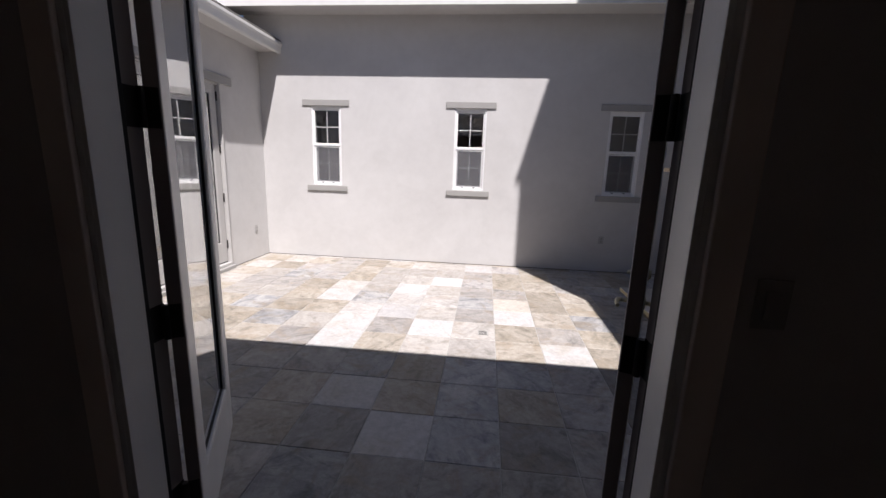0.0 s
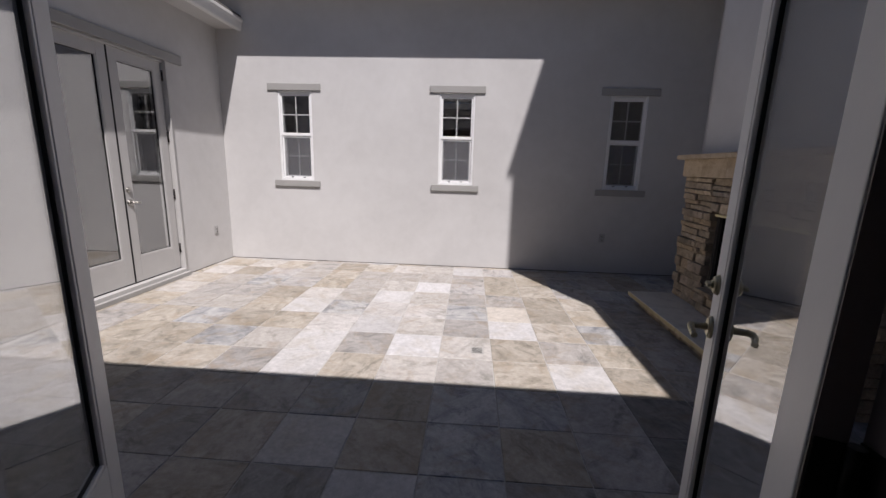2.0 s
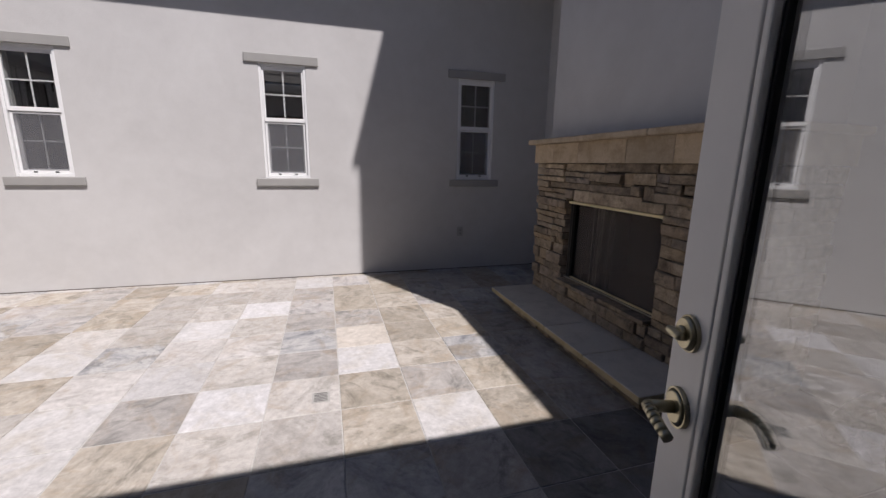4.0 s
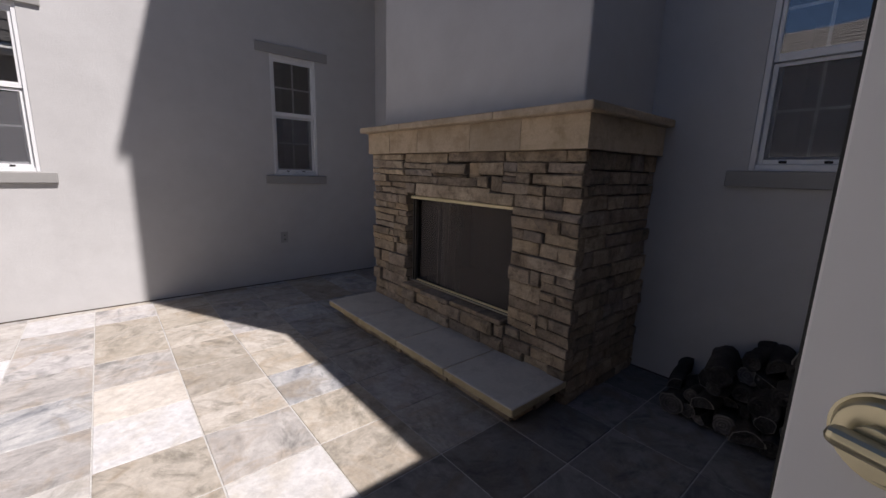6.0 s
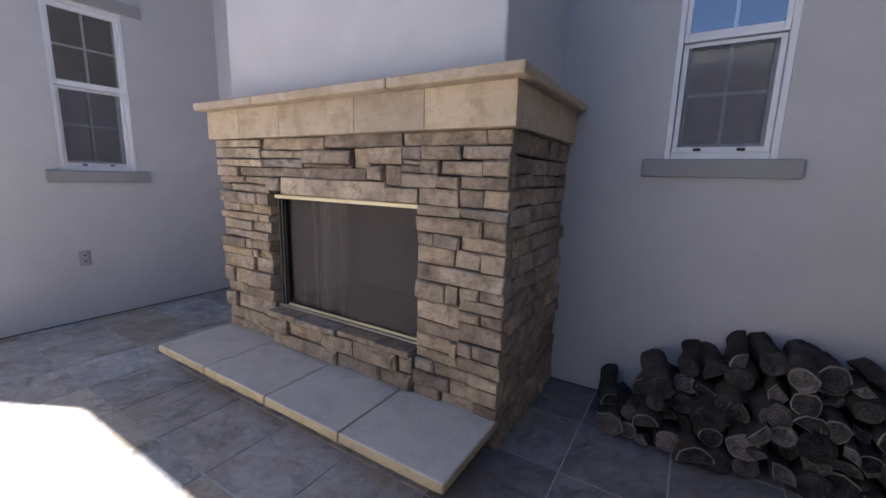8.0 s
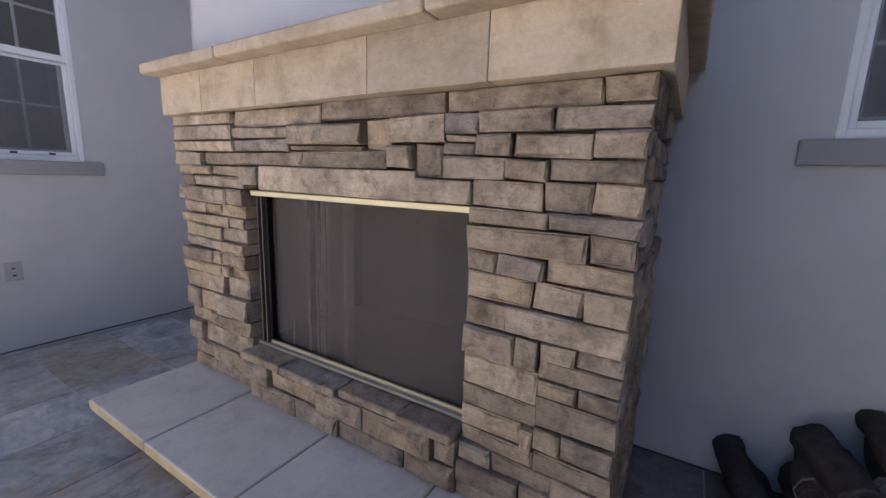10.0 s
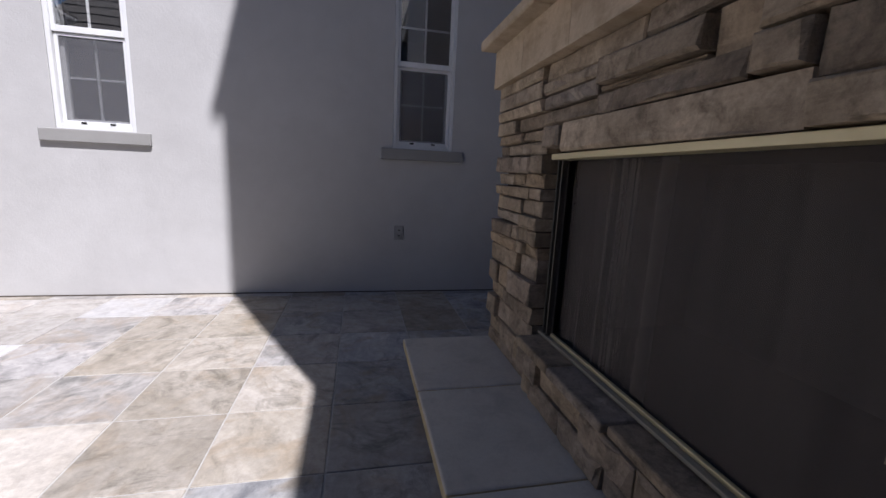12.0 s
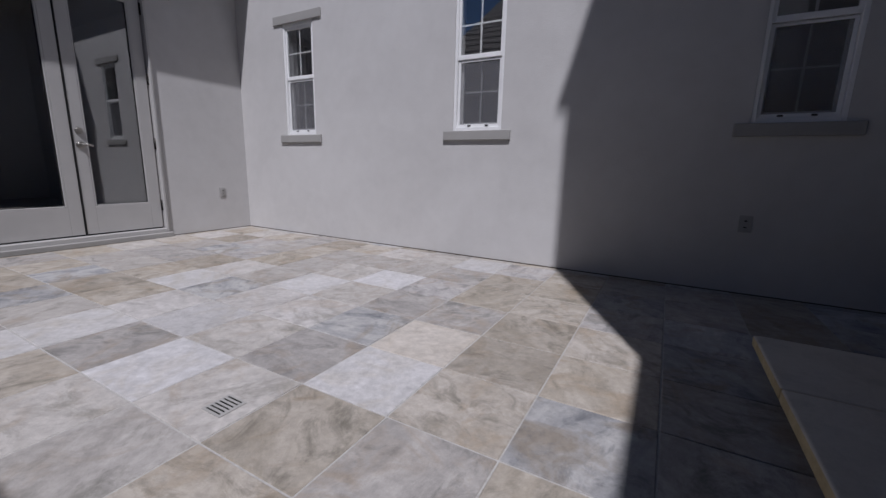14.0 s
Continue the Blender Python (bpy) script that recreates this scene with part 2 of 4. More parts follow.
def part(name, bm, material, parent, label="", world_space=False):
    """One mesh object under a thing or a part."""
    if world_space:
        bm.transform(base_of(parent).inverted())
    ob = link_mesh(name, bm, material)
    ob.parent = parent
    return tagged(ob, label)


def setting(name, bm, material, label, category):
    return tagged(link_mesh(name, bm, material), label, category, kind="structure")


def thing(name, m, label, category, group="", kind=""):
    ob = new(name)
    ob.empty_display_size = 0.1
    ob.matrix_basis = m
    return tagged(ob, label, category, group, kind)


def box(x0, x1, y0, y1, z0, z1, bevel=0.0, bm=None, steps=2):
    """A box between two corners, with rounded edges if bevel is given, joined to bm."""
    one = bmesh.new()
    bmesh.ops.create_cube(one, size=1.0)
    sx, sy, sz = abs(x1 - x0), abs(y1 - y0), abs(z1 - z0)
    bmesh.ops.scale(one, vec=(sx, sy, sz), verts=one.verts)
    bmesh.ops.translate(one, vec=((x0 + x1) / 2, (y0 + y1) / 2, (z0 + z1) / 2), verts=one.verts)
    if bevel:
        bmesh.ops.bevel(one, geom=one.edges[:], offset=min(bevel, sx * 0.45, sy * 0.45, sz * 0.45), segments=steps, affect="EDGES", profile=0.5)
    return joined(bm, one)


def joined(bm, one):
    if bm is None:
        return one
    me = bpy.data.meshes.new("tmp")
    one.to_mesh(me)
    one.free()
    bm.from_mesh(me)
    bpy.data.meshes.remove(me)
    return bm


def rod(a, b, r0, r1=None, sides=16, bm=None):
    a, b = Vector(a), Vector(b)
    one = bmesh.new()
    bmesh.ops.create_cone(one, cap_ends=True, segments=sides, radius1=r0, radius2=r0 if r1 is None else r1, depth=(b - a).length)
    one.transform(Matrix.Translation((a + b) / 2) @ (b - a).to_track_quat("Z", "Y").to_matrix().to_4x4())
    for f in one.faces:
        f.smooth = len(f.verts) == 4
    return joined(bm, one)


def wall(name, x0, x1, y0, y1, z0, z1, holes, material, label):
    """A thick wall with openings through it; holes are (u0, u1, z0, z1) along its length."""
    along_x = abs(x1 - x0) > abs(y1 - y0)
    u0, u1 = (x0, x1) if along_x else (y0, y1)
    us = sorted({u0, u1, *(h[0] for h in holes), *(h[1] for h in holes)})
    zs = sorted({z0, z1, *(h[2] for h in holes), *(h[3] for h in holes)})
    solid = lambda i, j: 0 <= i < len(us) - 1 and 0 <= j < len(zs) - 1 and not any(
        h[0] - 1e-6 <= us[i] and us[i + 1] <= h[1] + 1e-6 and h[2] - 1e-6 <= zs[j] and zs[j + 1] <= h[3] + 1e-6 for h in holes)
    w0, w1 = (y0, y1) if along_x else (x0, x1)
    bm = bmesh.new()
    at = lambda u, w, z: (u, w, z) if along_x else (w, u, z)

    def quad(*pts):
        bm.faces.new([bm.verts.new(p) for p in pts])

    for i in range(len(us) - 1):
        for j in range(len(zs) - 1):
            if not solid(i, j):
                continue
            a, b, c, d = us[i], us[i + 1], zs[j], zs[j + 1]
            quad(at(a, w0, c), at(b, w0, c), at(b, w0, d), at(a, w0, d))
            quad(at(a, w1, c), at(a, w1, d), at(b, w1, d), at(b, w1, c))
            if not solid(i - 1, j):
                quad(at(a, w0, c), at(a, w0, d), at(a, w1, d), at(a, w1, c))
            if not solid(i + 1, j):
                quad(at(b, w0, c), at(b, w1, c), at(b, w1, d), at(b, w0, d))
            if not solid(i, j - 1):
                quad(at(a, w0, c), at(a, w1, c), at(b, w1, c), at(b, w0, c))
            if not solid(i, j + 1):
                quad(at(a, w0, d), at(b, w0, d), at(b, w1, d), at(a, w1, d))
    bmesh.ops.remove_doubles(bm, verts=bm.verts, dist=1e-5)
    bmesh.ops.recalc_face_normals(bm, faces=bm.faces)
    return setting(name, bm, material, label, "wall")


# ---- plan, in metres ----
NORTH, WEST, EAST, SOUTH = 6.30, -3.42, 3.00, 1.215     # faces of the four courtyard walls
DOOR = (-0.925, 0.586, 0.0, 2.36)                          # opening in the south wall
WEST_DOOR = (3.86, 5.29, 0.0, 2.46)
WIN_W, WIN_Z0, WIN_Z1 = 0.470, 1.150, 2.343
NORTH_WINDOWS = (-2.385, -0.180, 2.03)
EAST_WINDOW_Y, EAST_Z0, EAST_Z1 = 2.308, 1.287, 2.33

# ---- large structure ----
setting("ground", box(-150, 150, -150, 150, -0.40, -0.06), SOIL, "dry bare earth around the house", "ground")
wall("wall_north", WEST - 0.2, EAST + 0.2, NORTH, NORTH + 0.2, 0.008, 3.80,
     [(c - WIN_W / 2, c + WIN_W / 2, WIN_Z0, WIN_Z1) for c in NORTH_WINDOWS], STUCCO, "pale grey stucco courtyard wall with three narrow windows")
wall("wall_west", WEST - 0.2, WEST, SOUTH - 0.22, NORTH, 0.008, 3.22, [WEST_DOOR], STUCCO, "pale grey stucco courtyard wall with french doors")
wall("wall_east", EAST, EAST + 0.2, SOUTH - 0.22, NORTH, 0.008, 3.90, [(EAST_WINDOW_Y - 0.218, EAST_WINDOW_Y + 0.218, EAST_Z0, EAST_Z1)], STUCCO,
     "pale grey stucco courtyard wall behind the fireplace")
wall("wall_wing", EAST, EAST + 0.2, -3.0, SOUTH - 0.22, 0.0, 3.90, [], STUCCO, "pale stucco wall of the higher wing beyond the house")
wall("wall_south", WEST, EAST, SOUTH - 0.155, SOUTH, 0.008, 2.86, [DOOR], STUCCO, "pale grey stucco house wall around the open french doors")
setting("trim", box(WEST, EAST, NORTH - 0.004, NORTH, 0.0, 0.008), MORTAR, "dark gap at the foot of the stucco wall", "trim")
setting("trim", box(WEST, WEST + 0.004, SOUTH, NORTH - 0.004, 0.0, 0.008), MORTAR, "dark gap at the foot of the stucco wall", "trim")
setting("trim", box(EAST - 0.004, EAST, SOUTH, NORTH - 0.004, 0.0, 0.008), MORTAR, "dark gap at the foot of the stucco wall", "trim")

# chimney above the fireplace
setting("wall_chimney", box(2.25, EAST + 0.55, 3.05, 4.87, 1.40, 7.69, 0.012), STUCCO, "tall pale stucco chimney breast above the mantel", "chimney")


setting("trim", box(2.20, EAST + 0.60, 3.00, 4.92, 7.69, 7.75, 0.01), STUCCO, "stucco cap band on top of the chimney", "trim")

# roofs with their eaves: a soffit, a moulded fascia gutter and courses of flat tiles
def gutter_profile(depth, height):
    """The side of an ogee gutter, out from the wall and up."""
    return [(0, 0), (0.45 * depth, 0), (0.62 * depth, 0.12 * height), (0.70 * depth, 0.40 * height), (0.80 * depth, 0.62 * height),
            (depth, 0.78 * height), (depth, height), (0.86 * depth, height), (0.86 * depth, 0.86 * height), (0, 0.80 * height)]


def prism(profile, a, b, out, up=Vector((0, 0, 1))):
    """A profile swept from a to b; the profile's first axis points along out."""
    a, b, out = Vector(a), Vector(b), Vector(out)
    bm = bmesh.new()
    rings = [[bm.verts.new(p + out * u + up * v) for u, v in profile] for p in (a, b)]
    n = len(profile)
    for i in range(n):
        bm.faces.new((rings[0][i], rings[0][(i + 1) % n], rings[1][(i + 1) % n], rings[1][i]))
    bm.faces.new(rings[0][::-1])
    bm.faces.new(rings[1])
    bmesh.ops.recalc_face_normals(bm, faces=bm.faces)
    return bm


def roof(name, a, b, out, eave_z, overhang, run, slope, gutter, label):
    """a, b: the wall's top line; out: away from the wall, over the court."""
    a, b, out = Vector((*a, eave_z)), Vector((*b, eave_z)), Vector((*out, 0))
    top = thing(name, Matrix.Translation((a + b) / 2), label, "roof", kind="structure")
    part("soffit", prism([(0, 0), (overhang, 0), (overhang, 0.03), (0, 0.03)], a, b, out), STUCCO, top, "stucco soffit", True)
    edge = a + out * overhang, b + out * overhang
    if gutter:
        part("gutter", prism(gutter_profile(0.075, 0.15), edge[0] - Vector((0, 0, 0.03)), edge[1] - Vector((0, 0, 0.03)), out), FASCIA, top, "white moulded gutter", True)
    else:
        part("fascia", prism([(0, -0.02), (0.022, -0.02), (0.022, 0.09), (0.045, 0.10), (0.045, 0.26), (0, 0.26)], edge[0], edge[1], out), FASCIA, top, "white fascia board", True)
    rise = math.tan(radians(slope))
    courses = bmesh.new()
    n = int(run / 0.34)
    for i in range(n):
        u = overhang + 0.05 - i * 0.34
        v = 0.13 + i * 0.34 * rise
        me = bpy.data.meshes.new("tmp")
        one = prism([(u, v), (u, v + 0.03), (u - 0.36, v + 0.36 * rise + 0.012), (u - 0.36, v + 0.36 * rise - 0.02)], a, b, out)
        one.to_mesh(me)
        one.free()
        courses.from_mesh(me)
        bpy.data.meshes.remove(me)
    part("roof_tiles", courses, ROOF_TILE, top, world_space=True)
    return top


roof("roof_west", (WEST, SOUTH - 0.2), (WEST, NORTH), (1, 0), 3.10, 0.309, 2.6, 22, True, "low tiled roof with a white gutter along its eave")
roof("roof_north", (WEST - 4.0, NORTH), (EAST + 0.2, NORTH), (0, -1), 3.60, 0.395, 4.0, 20, False, "tiled roof with a white eave over the court")
roof("roof_south", (WEST - 0.2, SOUTH), (EAST + 0.2, SOUTH), (0, 1), 2.80, 0.36, 8.0, 34, True, "tiled house roof with a white gutter")
roof("roof_east", (EAST, -3.0), (EAST, NORTH + 0.2), (-1, 0), 3.62, 0.591, 4.0, 20, False, "tiled roof of the higher wing")


# dim rooms behind the walls; the wing rooms have their darkness painted in near-black
def room(suffix, x0, x1, y0, y1, z0, z1, wall_mat, floor_mat, open_side):
    t = 0.1
    sides = {"w": (x0 - t, x0, y0 - t, y1 + t), "e": (x1, x1 + t, y0 - t, y1 + t), "s": (x0, x1, y0 - t, y0), "n": (x0, x1, y1, y1 + t)}
    for key, (a, b, c, d) in sides.items():
        if key != open_side:
            setting(f"wall_{suffix}_{key}", box(a, b, c, d, z0, z1), wall_mat, "plain painted room wall in shadow", "wall")
    setting(f"floor_{suffix}", box(x0 - t, x1 + t, y0 - t, y1 + t, z0 - 0.05, z0), floor_mat, "dark floor of a dim room", "floor")
    setting(f"ceiling_{suffix}", box(x0 - t, x1 + t, y0 - t, y1 + t, z1, z1 + 0.05), wall_mat, "plain painted ceiling in shadow", "ceiling")


room("house", -3.1, 2.88, -4.5, SOUTH - 0.155, 0.10, 2.78, INNER_WALL, INNER_FLOOR, "n")
room("north_wing", -3.3, 3.0, NORTH + 0.2, 9.5, 0.10, 2.9, UNLIT_ROOM, UNLIT_ROOM, "s")
room("west_wing", -7.0, WEST - 0.2, 1.6, 6.0, 0.08, 2.8, UNLIT_ROOM, INNER_FLOOR, "e")
room("east_wing", EAST + 0.2, 6.5, 1.4, 2.95, 0.10, 2.9, UNLIT_ROOM, UNLIT_ROOM, "w")


# ---- windows ----
def sash(name, parent, w, z0, z1, y, muntin_w, s):
    """One sash of a hung window with its glass and grid; the outside is towards -y."""
    bm = box(-w / 2, -w / 2 + s, y, y + 0.03, z0, z1, 0.003)
    box(w / 2 - s, w / 2, y, y + 0.03, z0, z1, 0.003, bm)
    box(-w / 2 + s, w / 2 - s, y + 0.001, y + 0.029, z0, z0 + 0.04, 0.003, bm)
    box(-w / 2 + s, w / 2 - s, y + 0.001, y + 0.029, z1 - 0.036, z1, 0.003, bm)
    ob = part(name, bm, WHITE, parent)
    zm = (z0 + z1) / 2
    part("muntin", box(-muntin_w / 2, muntin_w / 2, y + 0.012, y + 0.021, z0 + 0.04, z1 - 0.036, 0.001), WHITE, ob)
    part("muntin", box(-w / 2 + s, w / 2 - s, y + 0.0125, y + 0.0205, zm - muntin_w / 2, zm + muntin_w / 2, 0.001), WHITE, ob)
    g = part("pane", box(-w / 2 + s, w / 2 - s, y + 0.008, y + 0.011, z0 + 0.04, z1 - 0.036), GLASS, ob)
    g.visible_shadow = False
    return ob


def hung_window(name, m, w, z0, z1, label, lintel_w, sill_w):
    top = thing(name, m, label, "window", "narrow courtyard windows", "structure")
    f = 0.026
    bm = box(-w / 2, -w / 2 + f, 0.006, 0.12, z0, z1, 0.003)
    box(w / 2 - f, w / 2, 0.006, 0.12, z0, z1, 0.003, bm)
    box(-w / 2 + f, w / 2 - f, 0.013, 0.119, z0, z0 + 0.032, 0.003, bm)
    box(-w / 2 + f, w / 2 - f, 0.013, 0.119, z1 - 0.028, z1, 0.003, bm)
    part("window_frame", bm, WHITE, top, "white vinyl frame")
    zm = z0 + (z1 - z0) * 0.512
    inner = w - 2 * f - 0.002
    sash("upper_sash", top, inner, zm - 0.006, z1 - 0.029, 0.020, 0.014, 0.020)
    sash("lower_sash", top, inner, z0 + 0.033, zm + 0.03, 0.060, 0.013, 0.038)
    e, lo, hi = inner / 2 - 0.002, z0 + 0.034, zm - 0.012
    bm = box(-e, -e + 0.022, 0.030, 0.042, lo, hi, 0.002)
    box(e - 0.022, e, 0.030, 0.042, lo, hi, 0.002, bm)
    box(-e + 0.022, e - 0.022, 0.0305, 0.0415, lo, lo + 0.024, 0.002, bm)
    box(-e + 0.022, e - 0.022, 0.0305, 0.0415, hi - 0.016, hi, 0.002, bm)
    screen = part("screen_frame", bm, WHITE, top, "white frame of the insect screen")
    part("insect_screen", box(-e + 0.022, e - 0.022, 0.0355, 0.0367, lo + 0.024, hi - 0.016), SCREEN, screen, "grey insect screen over the lower sash")
    for x in (-0.085, 0.085):
        part("latch", box(x - 0.016, x + 0.016, 0.022, 0.0302, lo + 0.005, lo + 0.018, 0.003), HINGE, screen, "dark tilt latch")
    bm = box(-lintel_w / 2, lintel_w / 2, -0.017, 0.0, z1, z1 + 0.09, 0.005)
    part("window_head", bm, TRIM_STUCCO, top, "grey stucco head band")
    bm = box(-sill_w / 2, sill_w / 2, -0.024, 0.0, z0 - 0.084, z0, 0.006)
    box(-w / 2, w / 2, 0.0, 0.1, z0 - 0.004, z0 + 0.001, 0.0, bm)
    part("window_sill", bm, TRIM_STUCCO, top, "grey stucco sill")
    return top


for i, cx in enumerate(NORTH_WINDOWS):
    hung_window(f"window_{i + 1}", Matrix.Translation((cx, NORTH, 0)), WIN_W, WIN_Z0, WIN_Z1,
                "narrow white vinyl hung window in the stucco wall", 0.735, 0.65)
hung_window("window_4", pose(EAST, EAST_WINDOW_Y, 0, 0, 0, -90), 0.436, EAST_Z0, EAST_Z1, "narrow white vinyl hung window above the firewood", 0.70, 0.615)


# ---- french doors ----
LEAF_T = 0.044
LEVER_Z, BOLT_Z = 0.838, 0.967


def lever_set(parent, x, z, side, sx, metal):
    """Rosette, neck and curved lever on one face of a leaf; side -1 is indoors."""
    y = side * LEAF_T / 2
    bm = rod((x, y, z), (x, y + side * 0.008, z), 0.033, sides=28)
    rod((x, y + side * 0.008, z), (x, y + side * 0.012, z), 0.030, 0.024, 28, bm)
    rod((x, y + side * 0.01, z), (x, y + side * 0.052, z), 0.0105, 0.0095, 16, bm)
    last = Vector((x, y + side * 0.05, z))
    for i in range(1, 8):
        f = i / 7
        here = Vector((x - sx * 0.076 * f, y + side * (0.05 + 0.006 * math.sin(f * 3.1)), z + 0.006 * math.sin(f * 3.6) - 0.004 * f))
        rod(last, here, 0.0105 - 0.002 * f, 0.0103 - 0.002 * f, 12, bm)
        last = here
    part("door_handle", bm, metal, parent, "satin nickel lever on a round rose")


def leaf(name, m, sx, width, H, hardware, label, paint, seal=True):
    """A glazed leaf, hinged at its origin, that reaches along sx; outdoors is +y."""
    top = thing(name, m, label, "door", "french door leaves", "structure")
    stile, bottom, head, t = 0.100, 0.262, 0.115, LEAF_T / 2
    X = lambda a, b: (min(sx * a, sx * b), max(sx * a, sx * b))
    part("stile", box(*X(0, stile), -t, t, 0, H, 0.003), paint, top)
    part("stile", box(*X(width - stile, width), -t, t, 0, H, 0.003), paint, top)
    part("rail", box(*X(stile, width - stile), -t + 0.0005, t - 0.0005, 0, bottom, 0.002), paint, top)
    part("rail", box(*X(stile, width - stile), -t + 0.0005, t - 0.0005, H - head, H, 0.002), paint, top)
    for s in (-1, 1):
        bead = bmesh.new()
        y0, y1 = sorted((s * (t - 0.016), s * (t - 0.002)))
        a, b, w = stile, width - stile, 0.016
        box(*X(a, a + w), y0, y1, bottom, H - head, 0.004, bead)
        box(*X(b - w, b), y0, y1, bottom, H - head, 0.004, bead)
        box(*X(a + w, b - w), y0, y1, bottom, bottom + w, 0.004, bead)
        box(*X(a + w, b - w), y0, y1, H - head - w, H - head, 0.004, bead)
        part("glazing_bead", bead, paint, top)
    gasket = bmesh.new()
    a, b, w = stile + 0.016, width - stile - 0.016, 0.007
    lo, hi = bottom + 0.016, H - head - 0.016
    box(*X(a, a + w), -0.008, 0.008, lo, hi, 0.001, gasket)
    box(*X(b - w, b), -0.008, 0.008, lo, hi, 0.001, gasket)
    box(*X(a + w, b - w), -0.008, 0.008, lo, lo + w, 0.001, gasket)
    box(*X(a + w, b - w), -0.008, 0.008, hi - w, hi, 0.001, gasket)
    part("gasket", gasket, RUBBER, top, "black glazing gasket")
    g = part("pane", box(*X(stile + 0.001, width - stile - 0.001), -0.003, 0.003, bottom + 0.001, H - head - 0.001), GLASS, top, "clear reflecting glass")
    g.visible_shadow = False
    if seal:
        part("edge_strip", box(*X(-0.004, 0.0), -t + 0.003, t - 0.003, 0.0, H), BRONZE_STRIP, top, "dark bronze edge strip")
        part("weather_seal", box(*X(width, width + 0.004), -t + 0.006, t - 0.004, 0.0, H), RUBBER, top, "black rubber seal")
        part("door_sweep", box(*X(0.004, width - 0.004), -t + 0.006, t - 0.006, -0.012, 0.0), RUBBER, top, "black rubber sweep")
    for z in (0.24, 0.885, 1.53, H - 0.15):
        bm = rod((-sx * 0.009, t + 0.004, z - 0.056), (-sx * 0.009, t + 0.004, z + 0.056), 0.0105, sides=12)
        box(*X(-0.0065, -0.0045), -t + 0.006, t + 0.004, z - 0.056, z + 0.056, 0.0, bm)
        part("hinge", bm, HINGE, top, "dark bronze butt hinge")
    if seal and not hardware:
        part("astragal", box(*X(width + 0.0045, width + 0.016), t - 0.020, t + 0.004, 0.0, H, 0.002), RUBBER, top, "black astragal along the free edge")
    if hardware:
        x = sx * (width - 0.055)
        metal = NICKEL if paint == LEAF_PAINT else GREY_NICKEL
        lever_set(top, x, LEVER_Z, -1, sx, metal)
        lever_set(top, x, LEVER_Z, 1, sx, metal)
        for s in (-1, 1):
            y = s * t
            bm = rod((x, y, BOLT_Z), (x, y + s * 0.006, BOLT_Z), 0.0295, sides=32)
            rod((x, y + s * 0.006, BOLT_Z), (x, y + s * 0.013, BOLT_Z), 0.0275, 0.0235, 32, bm)
            if s < 0:
                rod((x, y - 0.012, BOLT_Z), (x, y - 0.020, BOLT_Z), 0.012, sides=16, bm=bm)
                box(x - 0.020, x + 0.020, y - 0.032, y - 0.018, BOLT_Z - 0.0065, BOLT_Z + 0.0065, 0.006, bm, 3)
            else:
                rod((x, y + 0.012, BOLT_Z), (x, y + 0.019, BOLT_Z), 0.019, 0.017, 24, bm)
            part("deadbolt", bm, metal, top, "round satin nickel deadbolt")
        for z, h in ((LEVER_Z, 0.055), (BOLT_Z, 0.03)):
            part("latch_plate", box(*X(width + 0.0042, width + 0.0056), -0.011, 0.011, z - h, z + h, 0.0005), metal, top, "nickel latch plate")
    return top


LEAF_Z = 0.118
leaf("door_1", pose(-0.864, 1.248, LEAF_Z, 0, 0, 117.3), 1, 0.755, 2.20, False, "white glazed french door leaf swung wide open", LEAF_PAINT)
leaf("door_2", pose(0.525, 1.250, LEAF_Z, 0, 0, -111.6), -1, 0.748, 2.20, True, "white glazed french door leaf swung open with nickel lever", LEAF_PAINT)
leaf("door_3", pose(WEST - 0.045, 5.255, 0.108, 0, 0, -90), 1, 0.677, 2.34, True, "closed pale grey glazed french door leaf with lever", DOOR_PAINT)
leaf("door_4", pose(WEST - 0.045, 3.895, 0.108, 0, 0, -90), -1, 0.677, 2.34, False, "closed pale grey glazed french door leaf without handle", DOOR_PAINT)


def door_frame(name, m, w, h, depth, label, paint, stop=0.096, hinges=()):
    """Jambs, head and threshold; the opening's middle at the origin, outdoors +y at 0."""
    top = thing(name, m, label, "door frame", kind="structure")
    for s in (-1, 1):
        x = s * w / 2
        part("jamb", box(*sorted((x - s * 0.002, x - s * 0.022)), -depth, 0.030, 0.014, h, 0.002), paint, top)
        part("door_stop", box(*sorted((x - s * 0.022, x - s * 0.036)), -depth, -stop, 0.03, h - 0.022, 0.002), paint, top)
        part("weather_seal", box(*sorted((x - s * 0.022, x - s * 0.032)), -stop + 0.0005, -stop + 0.018, 0.03, h - 0.022, 0.002), RUBBER, top, "black rubber seal")
        if hinges:
            part("rabbet_strip", box(*sorted((x - s * 0.022, x - s * 0.0238)), -stop + 0.0185, 0.028, 0.03, h - 0.022), BRONZE_STRIP, top, "dark bronze weatherstrip in the rabbet")
        for z in hinges:
            part("hinge_plate", box(*sorted((x - s * 0.022, x - s * 0.026)), -stop + 0.004, 0.029, z - 0.056, z + 0.056, 0.001), HINGE, top, "dark bronze hinge plate")
    part("head_jamb", box(-w / 2 + 0.022, w / 2 - 0.022, -depth, 0.004, h - 0.022, h - 0.002, 0.002), paint, top)
    part("threshold", box(-w / 2 + 0.022, w / 2 - 0.022, -depth, 0.03, 0.0, 0.094, 0.006), DOOR_PAINT, top, "pale door sill")
    return top


